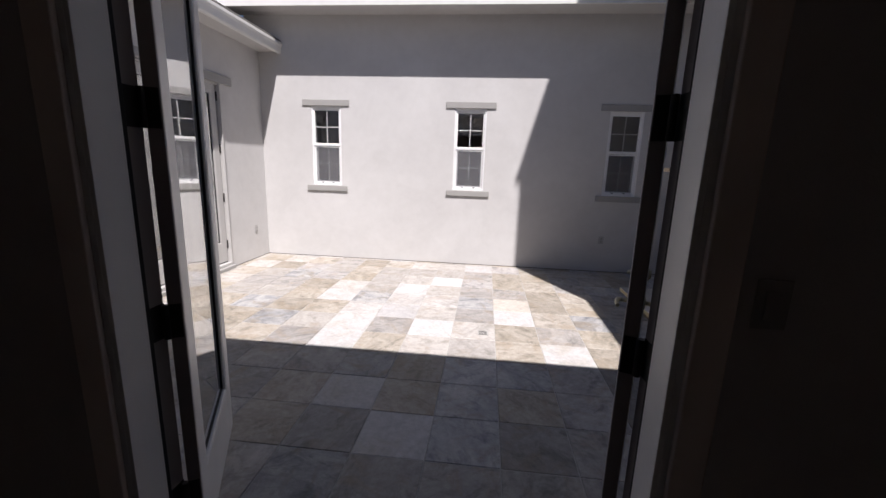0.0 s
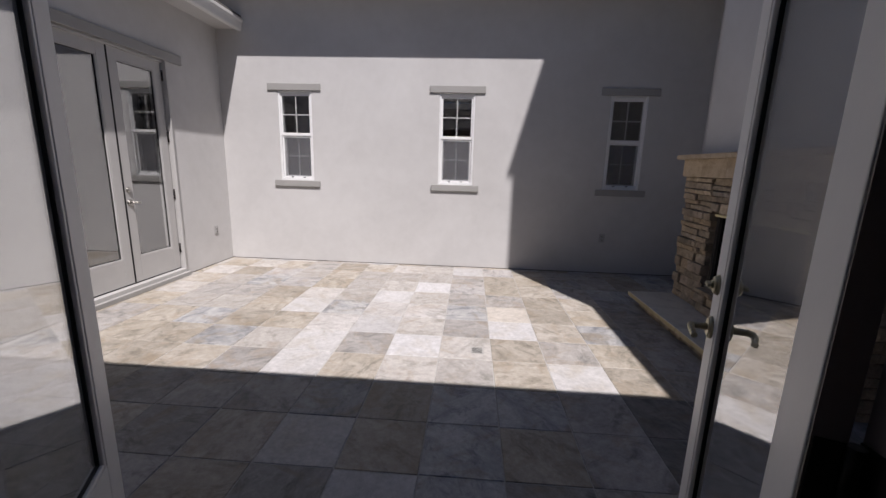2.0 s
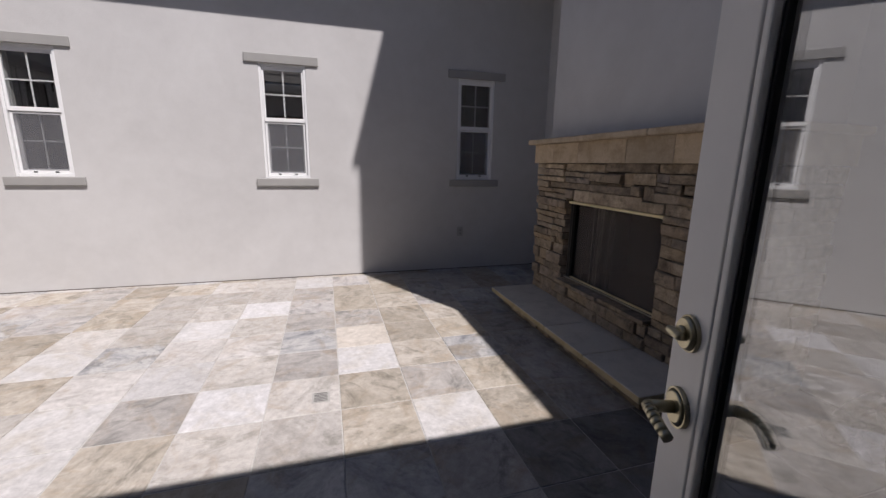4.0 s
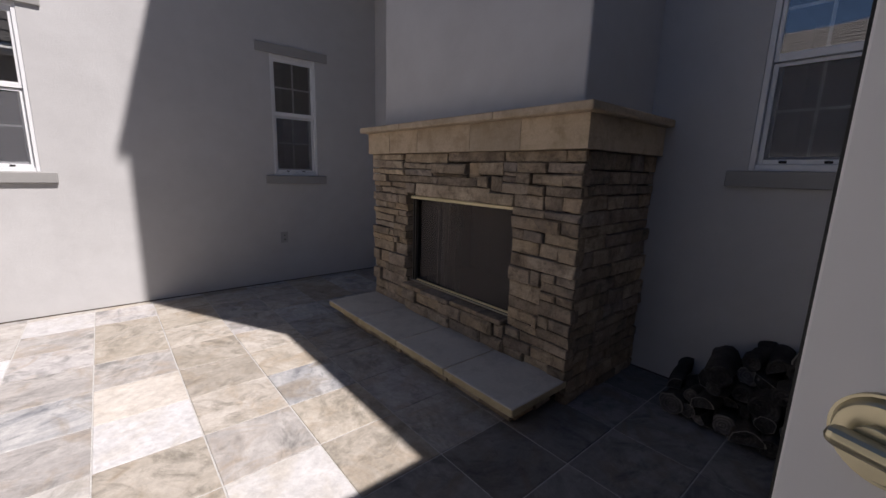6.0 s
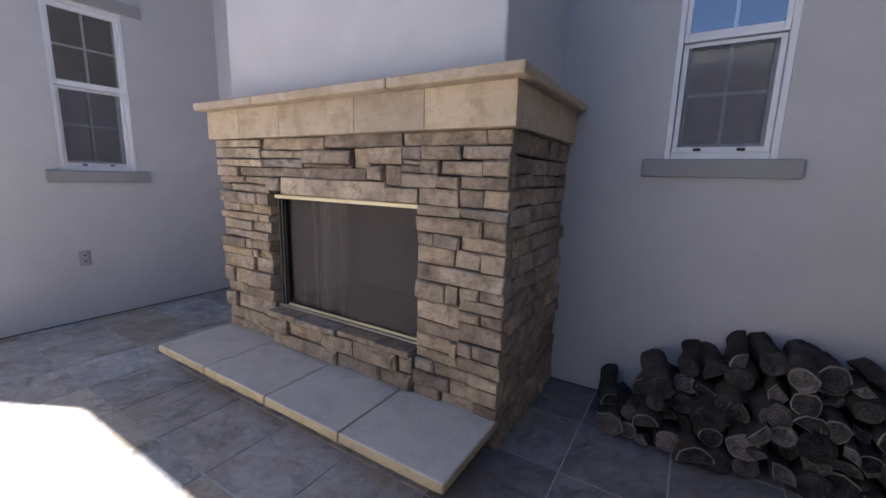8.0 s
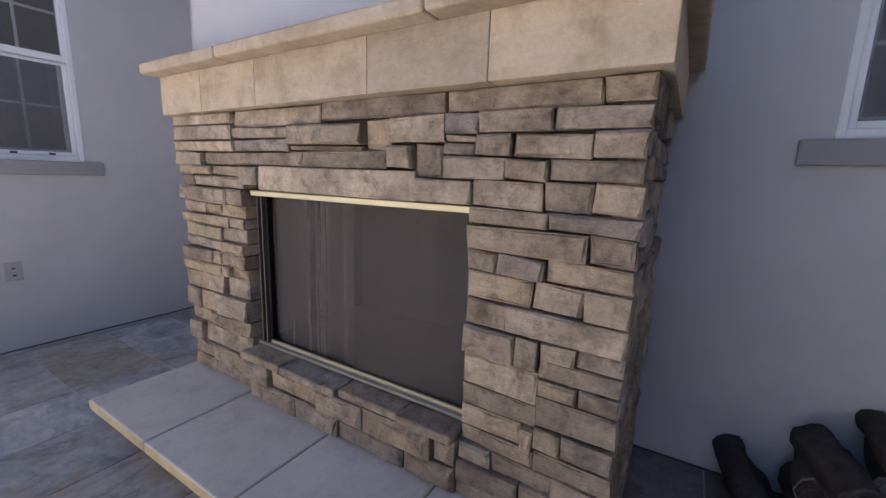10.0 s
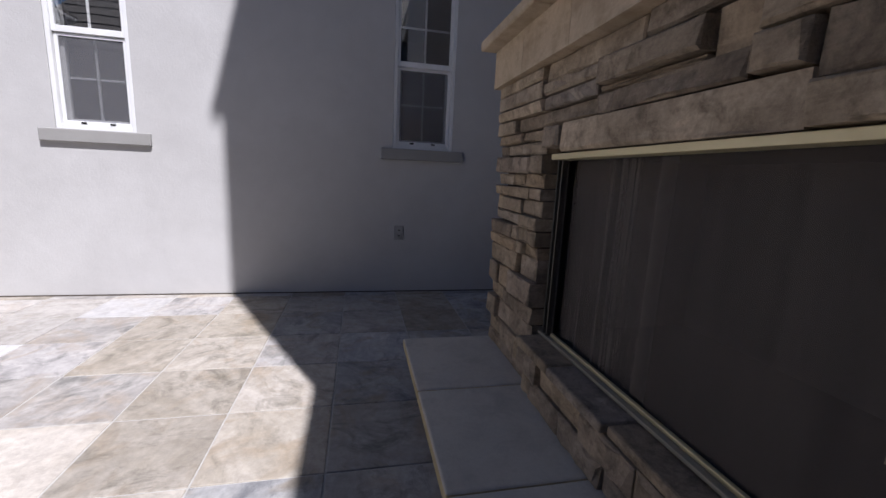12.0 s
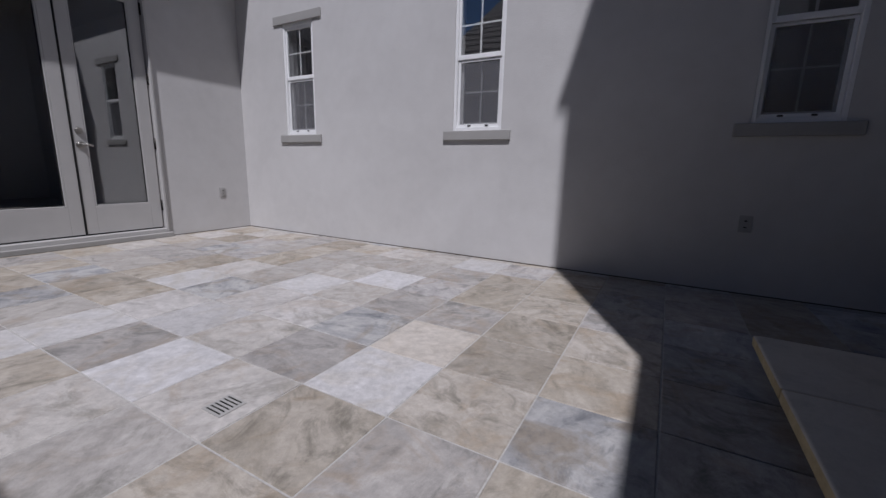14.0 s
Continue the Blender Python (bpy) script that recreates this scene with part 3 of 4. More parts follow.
door_frame("door_frame", Matrix.Translation(((DOOR[0] + DOOR[1]) / 2, SOUTH, 0)), DOOR[1] - DOOR[0], 2.355, 0.155, "white door frame around the open french doors", WHITE, 0.05, (0.358, 1.003, 1.648, 2.168))
wd = door_frame("door_frame", pose(WEST, (WEST_DOOR[0] + WEST_DOOR[1]) / 2, 0, 0, 0, -90), WEST_DOOR[1] - WEST_DOOR[0], 2.455, 0.18, "pale door frame of the closed french doors", DOOR_PAINT)
part("door_head", box(-0.965, 0.965, 0.0, 0.03, 2.462, 2.565, 0.006), TRIM_STUCCO, wd, "grey stucco head band")
part("door_step", box(-0.74, 0.74, 0.0, 0.06, 0.0, 0.05, 0.006), TRIM_STUCCO, wd, "low stucco step")
for x, s in ((DOOR[0], -1), (DOOR[1], 1)):
    setting("trim", box(*sorted((x - s * 0.006, x + s * 0.075)), SOUTH - 0.173, SOUTH - 0.1555, 0.10, 2.42, 0.004), INNER_WALL, "dark door casing seen from indoors", "trim")


# ---- switch on the indoor wall ----
switch = thing("light_switch", pose(0.738, SOUTH - 0.155, 1.235), "dark plastic rocker switch on the indoor wall beside the doors", "light switch")
part("cover_plate", box(-0.037, 0.037, -0.007, 0.0, -0.058, 0.058, 0.004), PLASTIC, switch)
part("rocker", box(-0.017, 0.017, -0.012, -0.007, -0.033, 0.033, 0.002), PLASTIC, switch)


# ---- outlets on the stucco ----
def outlet(m, label):
    top = thing("wall_outlet", m, label, "outlet", "weatherproof outlets")
    part("cover_plate", box(-0.038, 0.038, -0.008, 0.0, -0.058, 0.058, 0.004), PLASTIC, top)
    for z in (-0.022, 0.022):
        bm = rod((0, -0.008, z), (0, -0.014, z), 0.018, sides=20)
        part("socket", bm, PLASTIC, top)
        part("slot", box(-0.008, 0.008, -0.0155, -0.0142, z - 0.004, z + 0.004), RUBBER, top, "dark slots")


outlet(Matrix.Translation((1.86, NORTH, 0.49)), "grey plastic outlet cover on the shaded stucco")
outlet(pose(WEST, 5.95, 0.46, 0, 0, 90), "pale plastic outlet cover on the sunlit stucco")

# ---- fireplace ----
FX, FY0, FY1, FTOP = 2.20, 2.99, 4.96, 1.365           # front face, its two ends, top of the stonework
BOX_Y0, BOX_Y1, BOX_Z0, BOX_Z1 = 3.42, 4.47, 0.38, 1.05
fireplace = thing("fireplace", Matrix.Translation((2.6, 3.97, 0)), "outdoor fireplace clad in brown stacked ledgestone with tan mantel", "fireplace")
for x, y0, y1, z0, z1 in ((FX + 0.035, FY0 + 0.035, BOX_Y0 - 0.03, 0, FTOP), (FX + 0.035, BOX_Y1 + 0.03, FY1 - 0.035, 0, FTOP),
                          (FX + 0.035, BOX_Y0 - 0.03, BOX_Y1 + 0.03, BOX_Z1 + 0.03, FTOP), (FX + 0.01, BOX_Y0 - 0.03, BOX_Y1 + 0.03, 0, BOX_Z0 - 0.03)):
    part("core", box(x, EAST, y0, y1, z0, z1), MORTAR, fireplace, "dark mortar behind the stones", True)
part("firebox_back", box(2.90, 2.95, BOX_Y0, BOX_Y1, BOX_Z0, BOX_Z1), SOOT, fireplace, "soot-black firebox back", True)
for y in (BOX_Y0 - 0.03, BOX_Y1):
    part("firebox_side", box(FX + 0.06, 2.90, y, y + 0.03, BOX_Z0, BOX_Z1), SOOT, fireplace, "soot-black firebox side", True)
part("firebox_floor", box(FX + 0.06, 2.90, BOX_Y0, BOX_Y1, BOX_Z0 - 0.03, BOX_Z0), SOOT, fireplace, "soot-black firebox floor", True)
part("firebox_top", box(FX + 0.06, 2.90, BOX_Y0, BOX_Y1, BOX_Z1, BOX_Z1 + 0.03), SOOT, fireplace, "soot-black firebox top", True)


def stone_mesh(u0, u1, z0, z1, face, proud, deep=0.06, edge=0.0050):
    """One split stone: a chamfered block with an uneven face. face gives the wall that it lies on."""
    g = 0.0029
    a, b, c, d = u0 + g, u1 - g, z0 + g, z1 - g
    e = min(edge, (b - a) * 0.2, (d - c) * 0.22)
    j = lambda s: random.uniform(-s, s)
    bm = bmesh.new()
    corners = ((a, c), (b, c), (b, d), (a, d))
    mid = ((a + b) / 2, (c + d) / 2)
    put = lambda u, w, z: bm.verts.new((face[1] - w, u, z) if face[0] == "x" else (u, face[1] - w, z))
    back_ring = [put(u, -deep, z) for u, z in corners]
    tilt = j(0.004)
    skew = [(u + j(0.004), z + j(0.003) + math.copysign(tilt, u - mid[0])) for u, z in corners]
    mid_ring = [put(u, proud - e + j(0.002), z) for u, z in skew]
    front = [put(u + math.copysign(e * random.uniform(0.5, 2.2), mid[0] - u), proud + j(0.005), z + math.copysign(e * random.uniform(0.5, 2.0), mid[1] - z)) for u, z in skew]
    n = max(2, min(6, round((b - a) / 0.05)))
    for r0, r1 in ((back_ring, mid_ring), (mid_ring, front)):
        for i in range(4):
            bm.faces.new((r0[i], r0[(i + 1) % 4], r1[(i + 1) % 4], r1[i]))
    f = bm.faces.new(front)
    if n > 1:
        long_edges = [x for x in f.edges if abs((x.verts[0].co - x.verts[1].co).z) < 0.5 * (x.verts[0].co - x.verts[1].co).length]
        cut = bmesh.ops.subdivide_edges(bm, edges=long_edges, cuts=n - 1, use_grid_fill=True)
        for v in cut["geom_inner"]:
            if isinstance(v, bmesh.types.BMVert):
                w = j(0.006)
                v.co.z += j(0.003)
                if face[0] == "x":
                    v.co.x += w
                else:
                    v.co.y += w
    bmesh.ops.recalc_face_normals(bm, faces=bm.faces)
    return bm


def lay(u0, u1, z0, z1, face, proud=None, **more):
    proud = random.choice((-0.004, 0.0, 0.004, 0.008, 0.012, 0.017, 0.023)) if proud is None else proud
    part("stone", stone_mesh(u0, u1, z0, z1, face, proud, **more), LEDGE, fireplace, world_space=True)


def course(z0, z1, breaks, face, split=0.0):
    for u0, u1 in zip(breaks, breaks[1:]):
        if u0 == FY0:
            lay(FY0 - random.uniform(0.004, 0.011), u1, z0, z1, face, random.choice((0.004, 0.010, 0.016)))
            continue
        if random.random() < split and z1 - z0 > 0.07:
            zm = z0 + (z1 - z0) * random.uniform(0.4, 0.6)
            lay(u0, u1, z0, zm, face)
            lay(u0, u1, zm, z1, face)
        else:
            lay(u0, u1, z0, z1, face)


random.seed(7)
FRONT = ("x", FX)
course(1.302, FTOP, (FY0, 3.09, 3.505, 4.01), FRONT)
course(1.296, FTOP, (4.01, 4.51), FRONT)
course(1.316, FTOP, (4.51, FY1), FRONT)
course(1.245, 1.302, (FY0, 3.195, 3.395, 3.505), FRONT)
lay(3.505, 3.705, 1.222, 1.302, FRONT, 0.012)
lay(3.705, 3.81, 1.205, 1.302, FRONT, -0.010)
lay(3.81, 4.165, 1.222, 1.296, FRONT, 0.024)
course(1.252, 1.296, (4.165, 4.51), FRONT)
course(1.252, 1.316, (4.51, FY1), FRONT)
# a band of mixed heights over the opening
lay(FY0 - 0.006, 3.10, 1.182, 1.245, FRONT, 0.010)
lay(3.10, 3.30, 1.182, 1.245, FRONT, 0.004)
lay(3.30, 3.402, 1.187, 1.245, FRONT, 0.022)
lay(3.402, 3.505, 1.222, 1.245, FRONT, 0.002)
lay(3.402, 3.505, 1.187, 1.222, FRONT, 0.008)
lay(3.505, 3.608, 1.125, 1.222, FRONT, 0.000)
lay(3.608, 3.708, 1.148, 1.222, FRONT, 0.020)
lay(3.708, 4.10, 1.148, 1.205, FRONT, 0.012)
lay(3.81, 4.165, 1.205, 1.222, FRONT, 0.002)
lay(4.10, 4.165, 1.148, 1.205, FRONT, 0.006)
course(1.205, 1.252, (4.165, 4.50, FY1), FRONT)
course(1.148, 1.205, (4.165, 4.75, FY1), FRONT)
course(1.125, 1.182, (FY0, 3.20, 3.312), FRONT)
course(1.125, 1.187, (3.312, 3.505), FRONT)
course(1.052, 1.125, (FY0, 3.092, 3.212, 3.412, 3.598), FRONT)
lay(3.598, 4.355, 1.052, 1.148, FRONT, 0.010)
lay(4.355, BOX_Y1, 1.070, 1.148, FRONT, 0.024)
course(1.105, 1.148, (BOX_Y1, 4.70, FY1), FRONT)
# the pier south of the opening: from the lintel down
RIGHT_PIER = ((1.004, 1.052, (3.193,)), (0.932, 1.004, (3.088,)), (0.870, 0.932, (3.19, 3.322)), (0.790, 0.870, (3.09, 3.22)), (0.712, 0.790, (3.295,)))
for z0, z1, mids in RIGHT_PIER:
    course(z0, z1, (FY0, *mids, BOX_Y0), FRONT)
course(0.622, 0.712, (3.188, 3.259, BOX_Y0), FRONT)
course(0.662, 0.712, (FY0, 3.095, 3.188), FRONT)
course(0.607, 0.662, (FY0, 3.188), FRONT)
course(0.522, 0.622, (3.188, BOX_Y0), FRONT)
course(0.556, 0.607, (FY0, 3.083, 3.188), FRONT)
course(0.468, 0.556, (FY0, 3.188), FRONT)
course(0.455, 0.522, (3.188, BOX_Y0), FRONT)
course(0.400, 0.468, (FY0, 3.115, 3.188), FRONT)
course(0.385, 0.455, (3.188, 3.225, BOX_Y0), FRONT)
course(0.335, 0.400, (FY0, 3.188), FRONT)
course(0.335, 0.385, (3.188, BOX_Y0), FRONT)
for z1, z0, mids in ((0.335, 0.275, (3.13, 3.31)), (0.275, 0.205, (3.22,)), (0.205, 0.15, (3.10, 3.27))):
    course(z0, z1, (FY0, *mids, BOX_Y0), FRONT)
LEFT_PIER = (1.105, 1.055, 0.985, 0.93, 0.885, 0.82, 0.77, 0.71, 0.66, 0.57, 0.47, 0.40, 0.30, 0.22, 0.15)
for z1, z0 in zip(LEFT_PIER, LEFT_PIER[1:]):
    mids = sorted(random.sample((4.58, 4.64, 4.71, 4.78, 4.85), random.choice((1, 1, 2))))
    course(z0, z1, (BOX_Y1, *mids, FY1), FRONT, 0.1)
for z0, z1, mids, out in ((0.15, 0.24, (3.62, 3.92, 4.16, 4.38), 0.030), (0.24, 0.335, (3.50, 3.78, 4.02, 4.31), 0.046)):
    for a, b in zip((BOX_Y0, *mids), (*mids, BOX_Y1)):
        lay(a, b, z0, z1 + random.uniform(-0.006, 0.0), FRONT, out + random.choice((-0.012, -0.004, 0, 0.010)), deep=0.10, edge=0.012)
# the near side, round the corner
z = 0.0
while z < FTOP - 0.03:
    h = min(random.uniform(0.05, 0.095), FTOP - z)
    if FTOP - z - h < 0.045:
        h = FTOP - z
    us = [FX + 0.012]
    while us[-1] < EAST - 0.30:
        us.append(us[-1] + random.uniform(0.13, 0.30))
    for u0, u1 in zip(us, (*us[1:], EAST - 0.003)):
        lay(u0, u1, z, z + h, ("y", FY0), random.choice((-0.006, 0.0, 0.004, 0.009, 0.014)))
    z += h
# the far side
for i in range(14):
    z0 = FTOP / 14 * i
    a = 2.42 + 0.2 * random.random()
    for u0, u1 in ((FX + 0.05, a), (a, EAST - 0.003)):
        bm = stone_mesh(u0, u1, z0, z0 + FTOP / 14, ("y", 0.0), 0.01)
        bm.transform(Matrix.Translation((0, FY1, 0)) @ Matrix.Diagonal((1, -1, 1, 1)))
        bmesh.ops.reverse_faces(bm, faces=bm.faces)
        part("stone", bm, LEDGE, fireplace, world_space=True)

# mantel: a band of smooth blocks under a jointed cap
for a, b in zip((2.955, 3.36, 3.755, 4.298, 4.66), (3.36, 3.755, 4.298, 4.66, 4.985)):
    bm = box(2.155, EAST - 0.003, a + 0.0007, b - 0.0007, FTOP, 1.528, 0.0025)
    part("mantel_block", bm, MANTEL, fireplace, "smooth tan cast-stone block", True)
for a, b in zip((2.905, 3.51, 4.43), (3.51, 4.43, 5.008)):
    bm = box(2.085, EAST - 0.002, a + 0.0012, b - 0.0012, 1.528, 1.572, 0.010, steps=3)
    part("mantel_cap", bm, MANTEL, fireplace, "pale tan mantel cap slab", True)
# hearth: a stone plinth under three slabs
part("hearth_plinth", box(1.90, FX + 0.03, 3.10, 4.90, 0.0, 0.104), MORTAR, fireplace, "dark recess under the hearth", True)
u = 3.07
while u < 4.90:
    w = min(random.uniform(0.16, 0.34), 4.93 - u)
    bm = stone_mesh(u, u + w, 0.0, 0.104, ("x", 1.868), random.uniform(0, 0.012))
    part("stone", bm, LEDGE, fireplace, world_space=True)
    u += w
for a, b in ((1.88, 2.04), (2.04, FX - 0.01)):
    part("stone", stone_mesh(a, b, 0.0, 0.104, ("y", 3.07), 0.01), LEDGE, fireplace, world_space=True)
for a, b in zip((2.985, 3.49, 3.97, 4.485), (3.49, 3.97, 4.485, 4.985)):
    slab = part("hearth_slab", box(1.765, FX + 0.02, a + 0.002, b - 0.002, 0.104, 0.150, 0.009, steps=3), HEARTH, fireplace, "pale smooth hearth slab, warm floor bounce painted on its tan edge", True)
    # upright faces take the bounce-tinted copy of the slab stone
    slab.data.materials.append(HEARTH_BOUNCE)
    for f in slab.data.polygons:
        f.material_index = 1 if abs(f.normal.z) < 0.6 else 0
# metal trim and mesh curtain of the firebox
part("lintel_strip", box(FX - 0.004, FX + 0.06, BOX_Y0 - 0.005, BOX_Y1 - 0.05, BOX_Z1 - 0.018, BOX_Z1 + 0.001, 0.002), BRASS, fireplace, "pale brass lintel strip", True)
part("sill_strip", box(FX + 0.03, FX + 0.05, BOX_Y0, BOX_Y1, BOX_Z0 - 0.006, BOX_Z0 + 0.005, 0.002), OLD_BRASS, fireplace, "dull brass sill strip", True)
part("sill_strip", box(FX + 0.052, FX + 0.064, BOX_Y0, BOX_Y1, BOX_Z0 - 0.006, BOX_Z0 + 0.014, 0.002), BRASS, fireplace, "pale brass curtain track", True)
for a, b in zip((BOX_Y0, 3.63, 3.90, 4.21), (3.63, 3.90, 4.21, BOX_Y1)):
    bm = box(FX - 0.045 - random.uniform(0, 0.02), FX + 0.06, a + 0.002, b - 0.002, 0.335, BOX_Z0 - 0.008 - random.uniform(0, 0.008), 0.008)
    part("ledge_stone", bm, LEDGE, fireplace, "flat stone of the firebox ledge", True)
part("side_panel", box(FX + 0.055, FX + 0.062, BOX_Y1 - 0.062, BOX_Y1, BOX_Z0, BOX_Z1), SIDE_METAL, fireplace, "dark brown metal side panel", True)
for y in (BOX_Y1 - 0.034, BOX_Y1 - 0.062, BOX_Y0 + 0.004):
    part("side_track", box(FX + 0.035, FX + 0.055, y, y + 0.008, BOX_Z0, BOX_Z1, 0.002), TRACK, fireplace, "thin bronze side track", True)
part("curtain_rod", rod((FX + 0.075, BOX_Y0, BOX_Z1 - 0.012), (FX + 0.075, BOX_Y1, BOX_Z1 - 0.012), 0.006), HINGE, fireplace, "dark curtain rod", True)
for y0, y1 in ((BOX_Y0 + 0.012, 3.98), (3.94, BOX_Y1 - 0.06)):
    bm = bmesh.new()
    n = 150
    cols = []
    for i in range(n + 1):
        f = i / n
        y = y0 + (y1 - y0) * f
        amp = 0.0008 + 0.0004 * math.sin(9 * f + y0)
        w = FX + 0.075 + (0.012 if y0 > 3.9 else 0.0) + amp * math.sin(f * 62 + 2.5 * math.sin(f * 11))
        cols.append([bm.verts.new((w + 0.001 * math.sin(k * 1.3 + f * 5), y, BOX_Z0 + 0.003 + (BOX_Z1 - BOX_Z0 - 0.020) * k / 6)) for k in range(7)])
    for p, q in zip(cols, cols[1:]):
        for k in range(6):
            bm.faces.new((p[k], q[k], q[k + 1], p[k + 1])).smooth = True
    part("mesh_curtain", bm, GATHERED if y0 > 3.9 else CURTAIN, fireplace, "dark steel mesh curtain hanging in folds", True)


# ---- firewood ----
def log(x, y, z, r, length, kind, yaw, spin):
    """A split or round log lying with its cut end towards the court."""
    top_label = {"round": "weathered grey-brown round firewood log in the pile", "half": "weathered half-split firewood log in the pile",
                 "wedge": "weathered wedge-split firewood log in the pile"}[kind]
    n = {"round": 14, "half": 10, "wedge": 8}[kind]
    ring = []
    for i in range(n):
        if kind == "round":
            a = 2 * math.pi * i / n
            ring.append((r * math.cos(a) * random.uniform(0.86, 1.10), r * math.sin(a) * random.uniform(0.86, 1.10)))
        else:
            spread = math.pi if kind == "half" else 1.9
            a = spread * i / (n - 2) if i < n - 1 else None
            q = r * 1.25
            ring.append((q * math.cos(a) * random.uniform(0.93, BOLT_Z), q * math.sin(a) * random.uniform(0.93, BOLT_Z) - q * 0.4) if a is not None else (random.uniform(-0.01, 0.01), -q * 0.42))
    c, s = math.cos(spin), math.sin(spin)
    ring = [(u * c - v * s, u * s + v * c) for u, v in ring]
    ob = new("firewood_log", bpy.data.meshes.new("firewood_log"))
    tagged(ob, top_label, "firewood", "stacked firewood")
    bm = bmesh.new()
    sections = []
    for k in range(7):
        f = k / 6
        wob = 1 + random.uniform(-0.08, 0.08) + 0.06 * math.sin(2.2 * f + spin)
        dy, dz = random.uniform(-0.008, 0.008), random.uniform(-0.006, 0.006)
        sections.append([bm.verts.new((f * length + random.uniform(-0.004, 0.004) * (0 < k < 6), u * wob * random.uniform(0.95, 1.06) + dy, v * wob * random.uniform(0.95, 1.06) + dz)) for u, v in ring])
    for p, q in zip(sections, sections[1:]):
        for i in range(n):
            bm.faces.new((p[i], q[i], q[(i + 1) % n], p[(i + 1) % n])).smooth = kind == "round" or i < n - 2
    bm.faces.new(sections[-1])
    tips = [v.co.copy() for v in sections[0]]
    bmesh.ops.recalc_face_normals(bm, faces=bm.faces)
    bm.to_mesh(ob.data)
    bm.free()
    ob.data.materials.append(BARK)
    bm = bmesh.new()
    outer = [bm.verts.new(p) for p in tips]
    rim = [bm.verts.new((p.x - random.uniform(0.001, 0.004), p.y * random.uniform(0.86, 0.94), p.z * random.uniform(0.86, 0.94))) for p in tips]
    inner = [bm.verts.new((p.x + random.uniform(-0.004, 0.008), p.y * 0.5, p.z * 0.5)) for p in tips]
    pale = 1 if random.random() < 0.5 else 0
    hub = bm.verts.new((0.002, sum(p.y for p in tips) / n * 0.4, sum(p.z for p in tips) / n * 0.4))
    for i in range(n):
        k = (i + 1) % n
        bm.faces.new((outer[i], outer[k], rim[k], rim[i])).material_index = pale
        bm.faces.new((rim[i], rim[k], inner[k], inner[i]))
        bm.faces.new((inner[i], inner[k], hub))
    bmesh.ops.recalc_face_normals(bm, faces=bm.faces)
    part("cut_end", bm, (CUT_WOOD, RIM_WOOD), ob, "cracked cut end with a paler rim")
    ob.matrix_basis = pose(x, y, z, 0, 0, yaw)
    return ob


random.seed(21)
row, z = 0, 0.062
while row < 8:
    y = 1.46 + (row % 2) * 0.06
    while y < 2.685 - row * 0.08:
        r = random.choice((0.038, 0.043, 0.048, 0.053, 0.060)) * random.uniform(0.95, BOLT_Z)
        crest = 0.205 + 0.27 * min(1, (2.74 - y) / 0.42) - 0.07 * (abs(y - 2.22) < 0.08) 
        if z < crest:
            kind = random.choice(("round", "round", "round", "half", "wedge"))
            log(2.60 + random.uniform(-0.07, 0.07) + 0.02 * row, y + random.uniform(-0.01, 0.01), z + random.uniform(-0.006, 0.006),
                r, min(random.uniform(0.30, 0.38), 0.35), kind, random.uniform(-13, 13), random.uniform(0, 6.28))
        y += r * 1.78
    z += 0.080
    row += 1

# ---- patio floor: slab, drain and stone tiles ----
floor = setting("floor", box(WEST, EAST, SOUTH, NORTH, -0.058, -0.0034), GROUT, "courtyard floor of square natural quartzite tiles", "floor")
PITCH_X, PITCH_Y, OX, OY = 0.398, 0.389, 0.248, 3.112
TYPES = {"D": T_SHADED, "P": T_PEACH, "W": T_PALE, "C": T_CREAM, "T": T_TAN, "G": T_GREY, "B": T_BLUE}
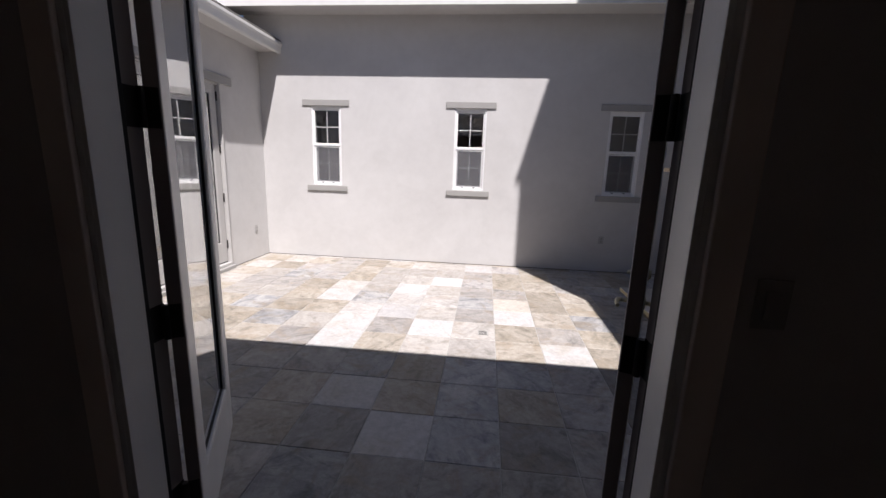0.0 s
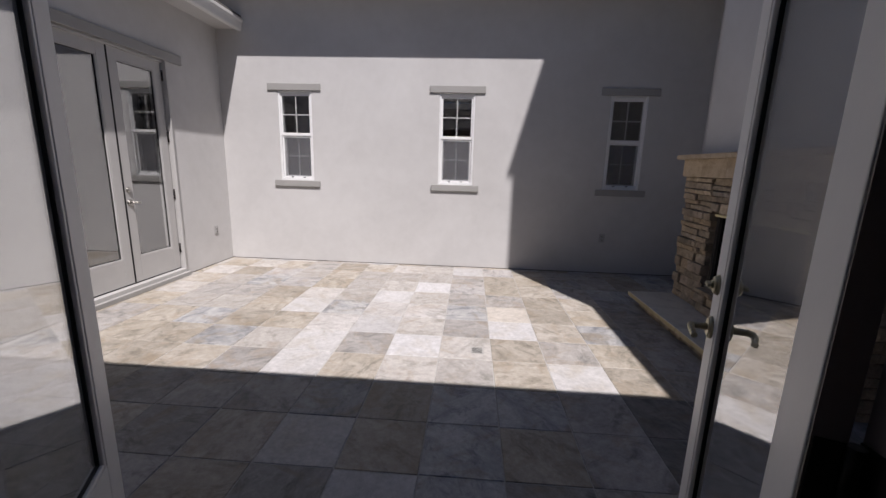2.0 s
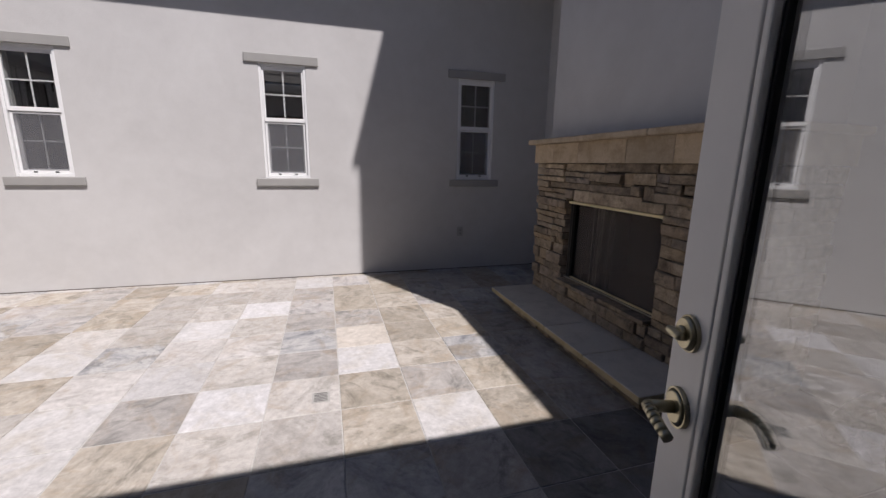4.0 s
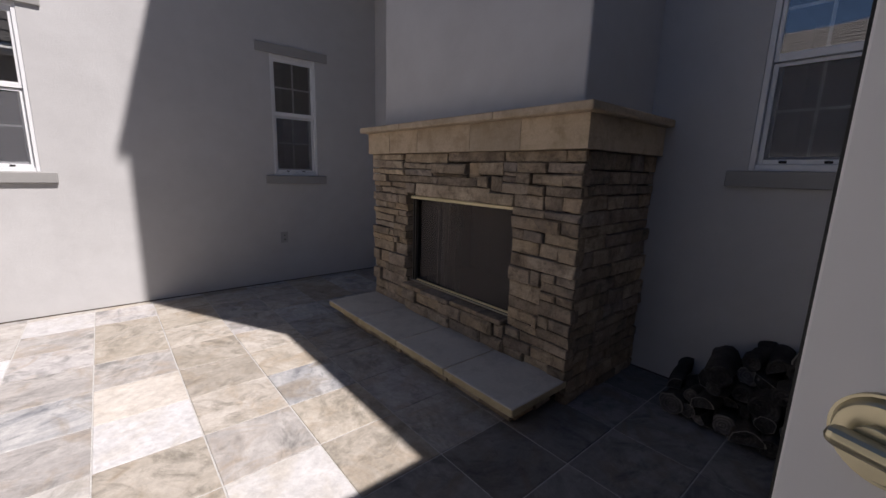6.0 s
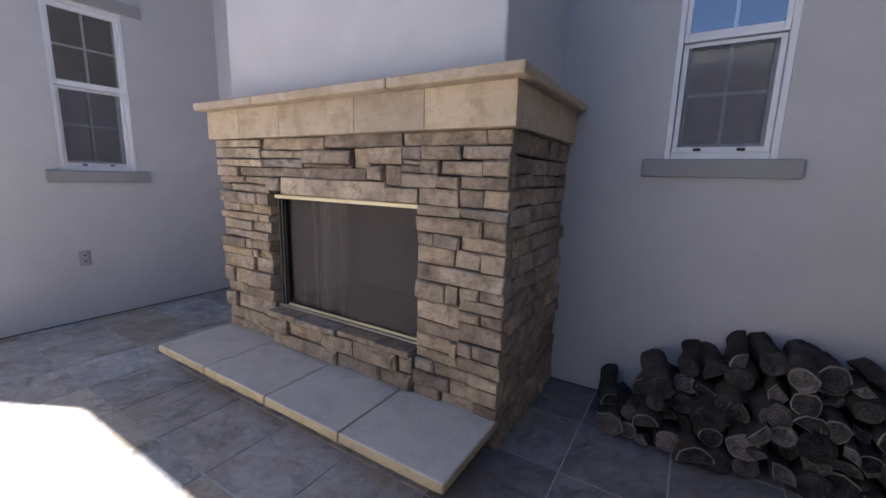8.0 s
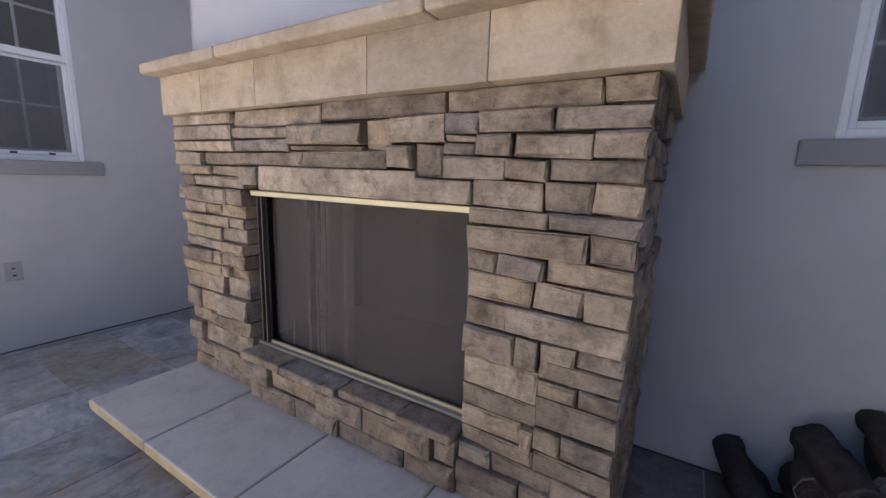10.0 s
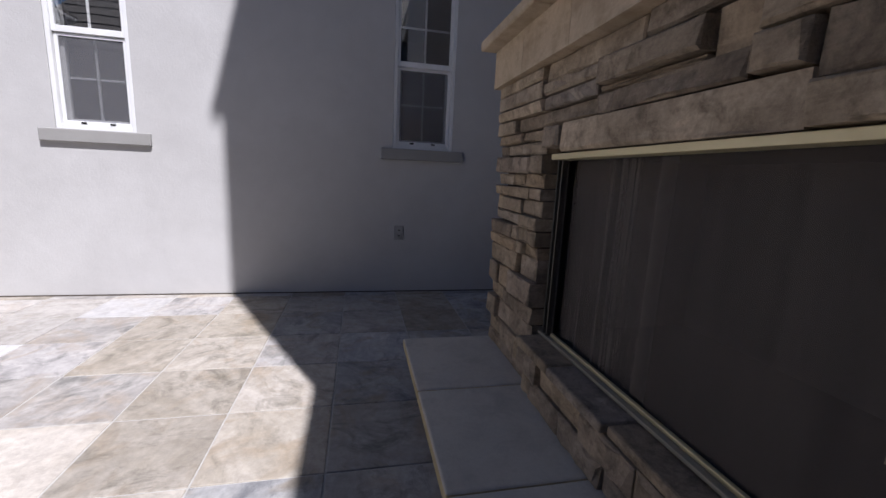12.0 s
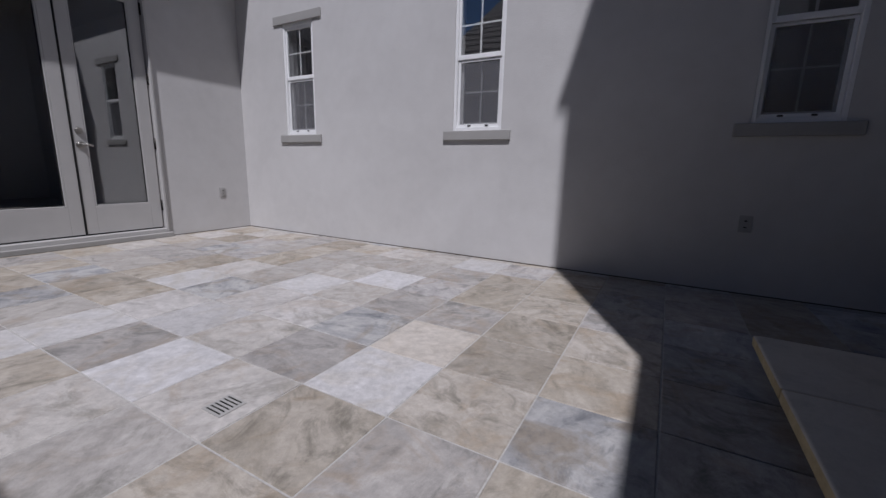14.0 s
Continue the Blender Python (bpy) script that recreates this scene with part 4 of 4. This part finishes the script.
# rows as laid, west to east, from two rows of shade south of OY to the north wall; D has shade in its colour
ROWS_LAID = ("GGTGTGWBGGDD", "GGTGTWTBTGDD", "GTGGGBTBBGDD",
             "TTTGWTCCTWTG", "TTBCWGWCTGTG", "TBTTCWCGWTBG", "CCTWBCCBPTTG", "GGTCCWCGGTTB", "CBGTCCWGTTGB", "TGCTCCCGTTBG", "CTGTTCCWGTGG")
FIRST, FIRST_ROW = -8, -3



def tile_mesh(w, h):
    g = 0.0029
    bm = box(-w / 2 + g, w / 2 - g, -h / 2 + g, h / 2 - g, -0.02, 0.0, 0.0025, steps=1)
    return bm


tile_meshes = {}
random.seed(4)
for j in range(-6, 9):
    for i in range(-10, 8):
        x0, x1 = max(OX + i * PITCH_X, WEST), min(OX + (i + 1) * PITCH_X, EAST)
        y0, y1 = max(OY + j * PITCH_Y, SOUTH), min(OY + (j + 1) * PITCH_Y, NORTH)
        if x1 - x0 < 0.02 or y1 - y0 < 0.02:
            continue
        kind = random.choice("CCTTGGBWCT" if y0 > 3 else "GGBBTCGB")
        # shade towards the log corner is painted in with the darkened D tiles
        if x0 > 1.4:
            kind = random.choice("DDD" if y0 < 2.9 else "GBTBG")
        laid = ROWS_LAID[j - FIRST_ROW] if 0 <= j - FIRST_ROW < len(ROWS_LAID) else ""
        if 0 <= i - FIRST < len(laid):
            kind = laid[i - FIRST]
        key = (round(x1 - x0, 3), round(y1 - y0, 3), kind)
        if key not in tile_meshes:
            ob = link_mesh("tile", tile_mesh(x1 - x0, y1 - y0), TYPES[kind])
            tile_meshes[key] = ob.data
        else:
            ob = new("tile", tile_meshes[key])
        ob.parent = floor
        ob.matrix_basis = pose((x0 + x1) / 2, (y0 + y1) / 2, random.uniform(-0.0012, 0.0012), random.uniform(-0.12, 0.12), random.uniform(-0.12, 0.12), 0)
drain = thing("floor_drain", Matrix.Translation((0.140, 3.65, 0.0)), "small square metal drain grate in a tile", "drain")
part("frame", box(-0.05, 0.05, -0.05, 0.05, 0.001, 0.004, 0.001), IRON, drain)
for k in range(6):
    part("slot", box(-0.037, 0.037, -0.041 + k * 0.0155, -0.036 + k * 0.0155, 0.004, 0.0048), HINGE, drain, "dark slots")
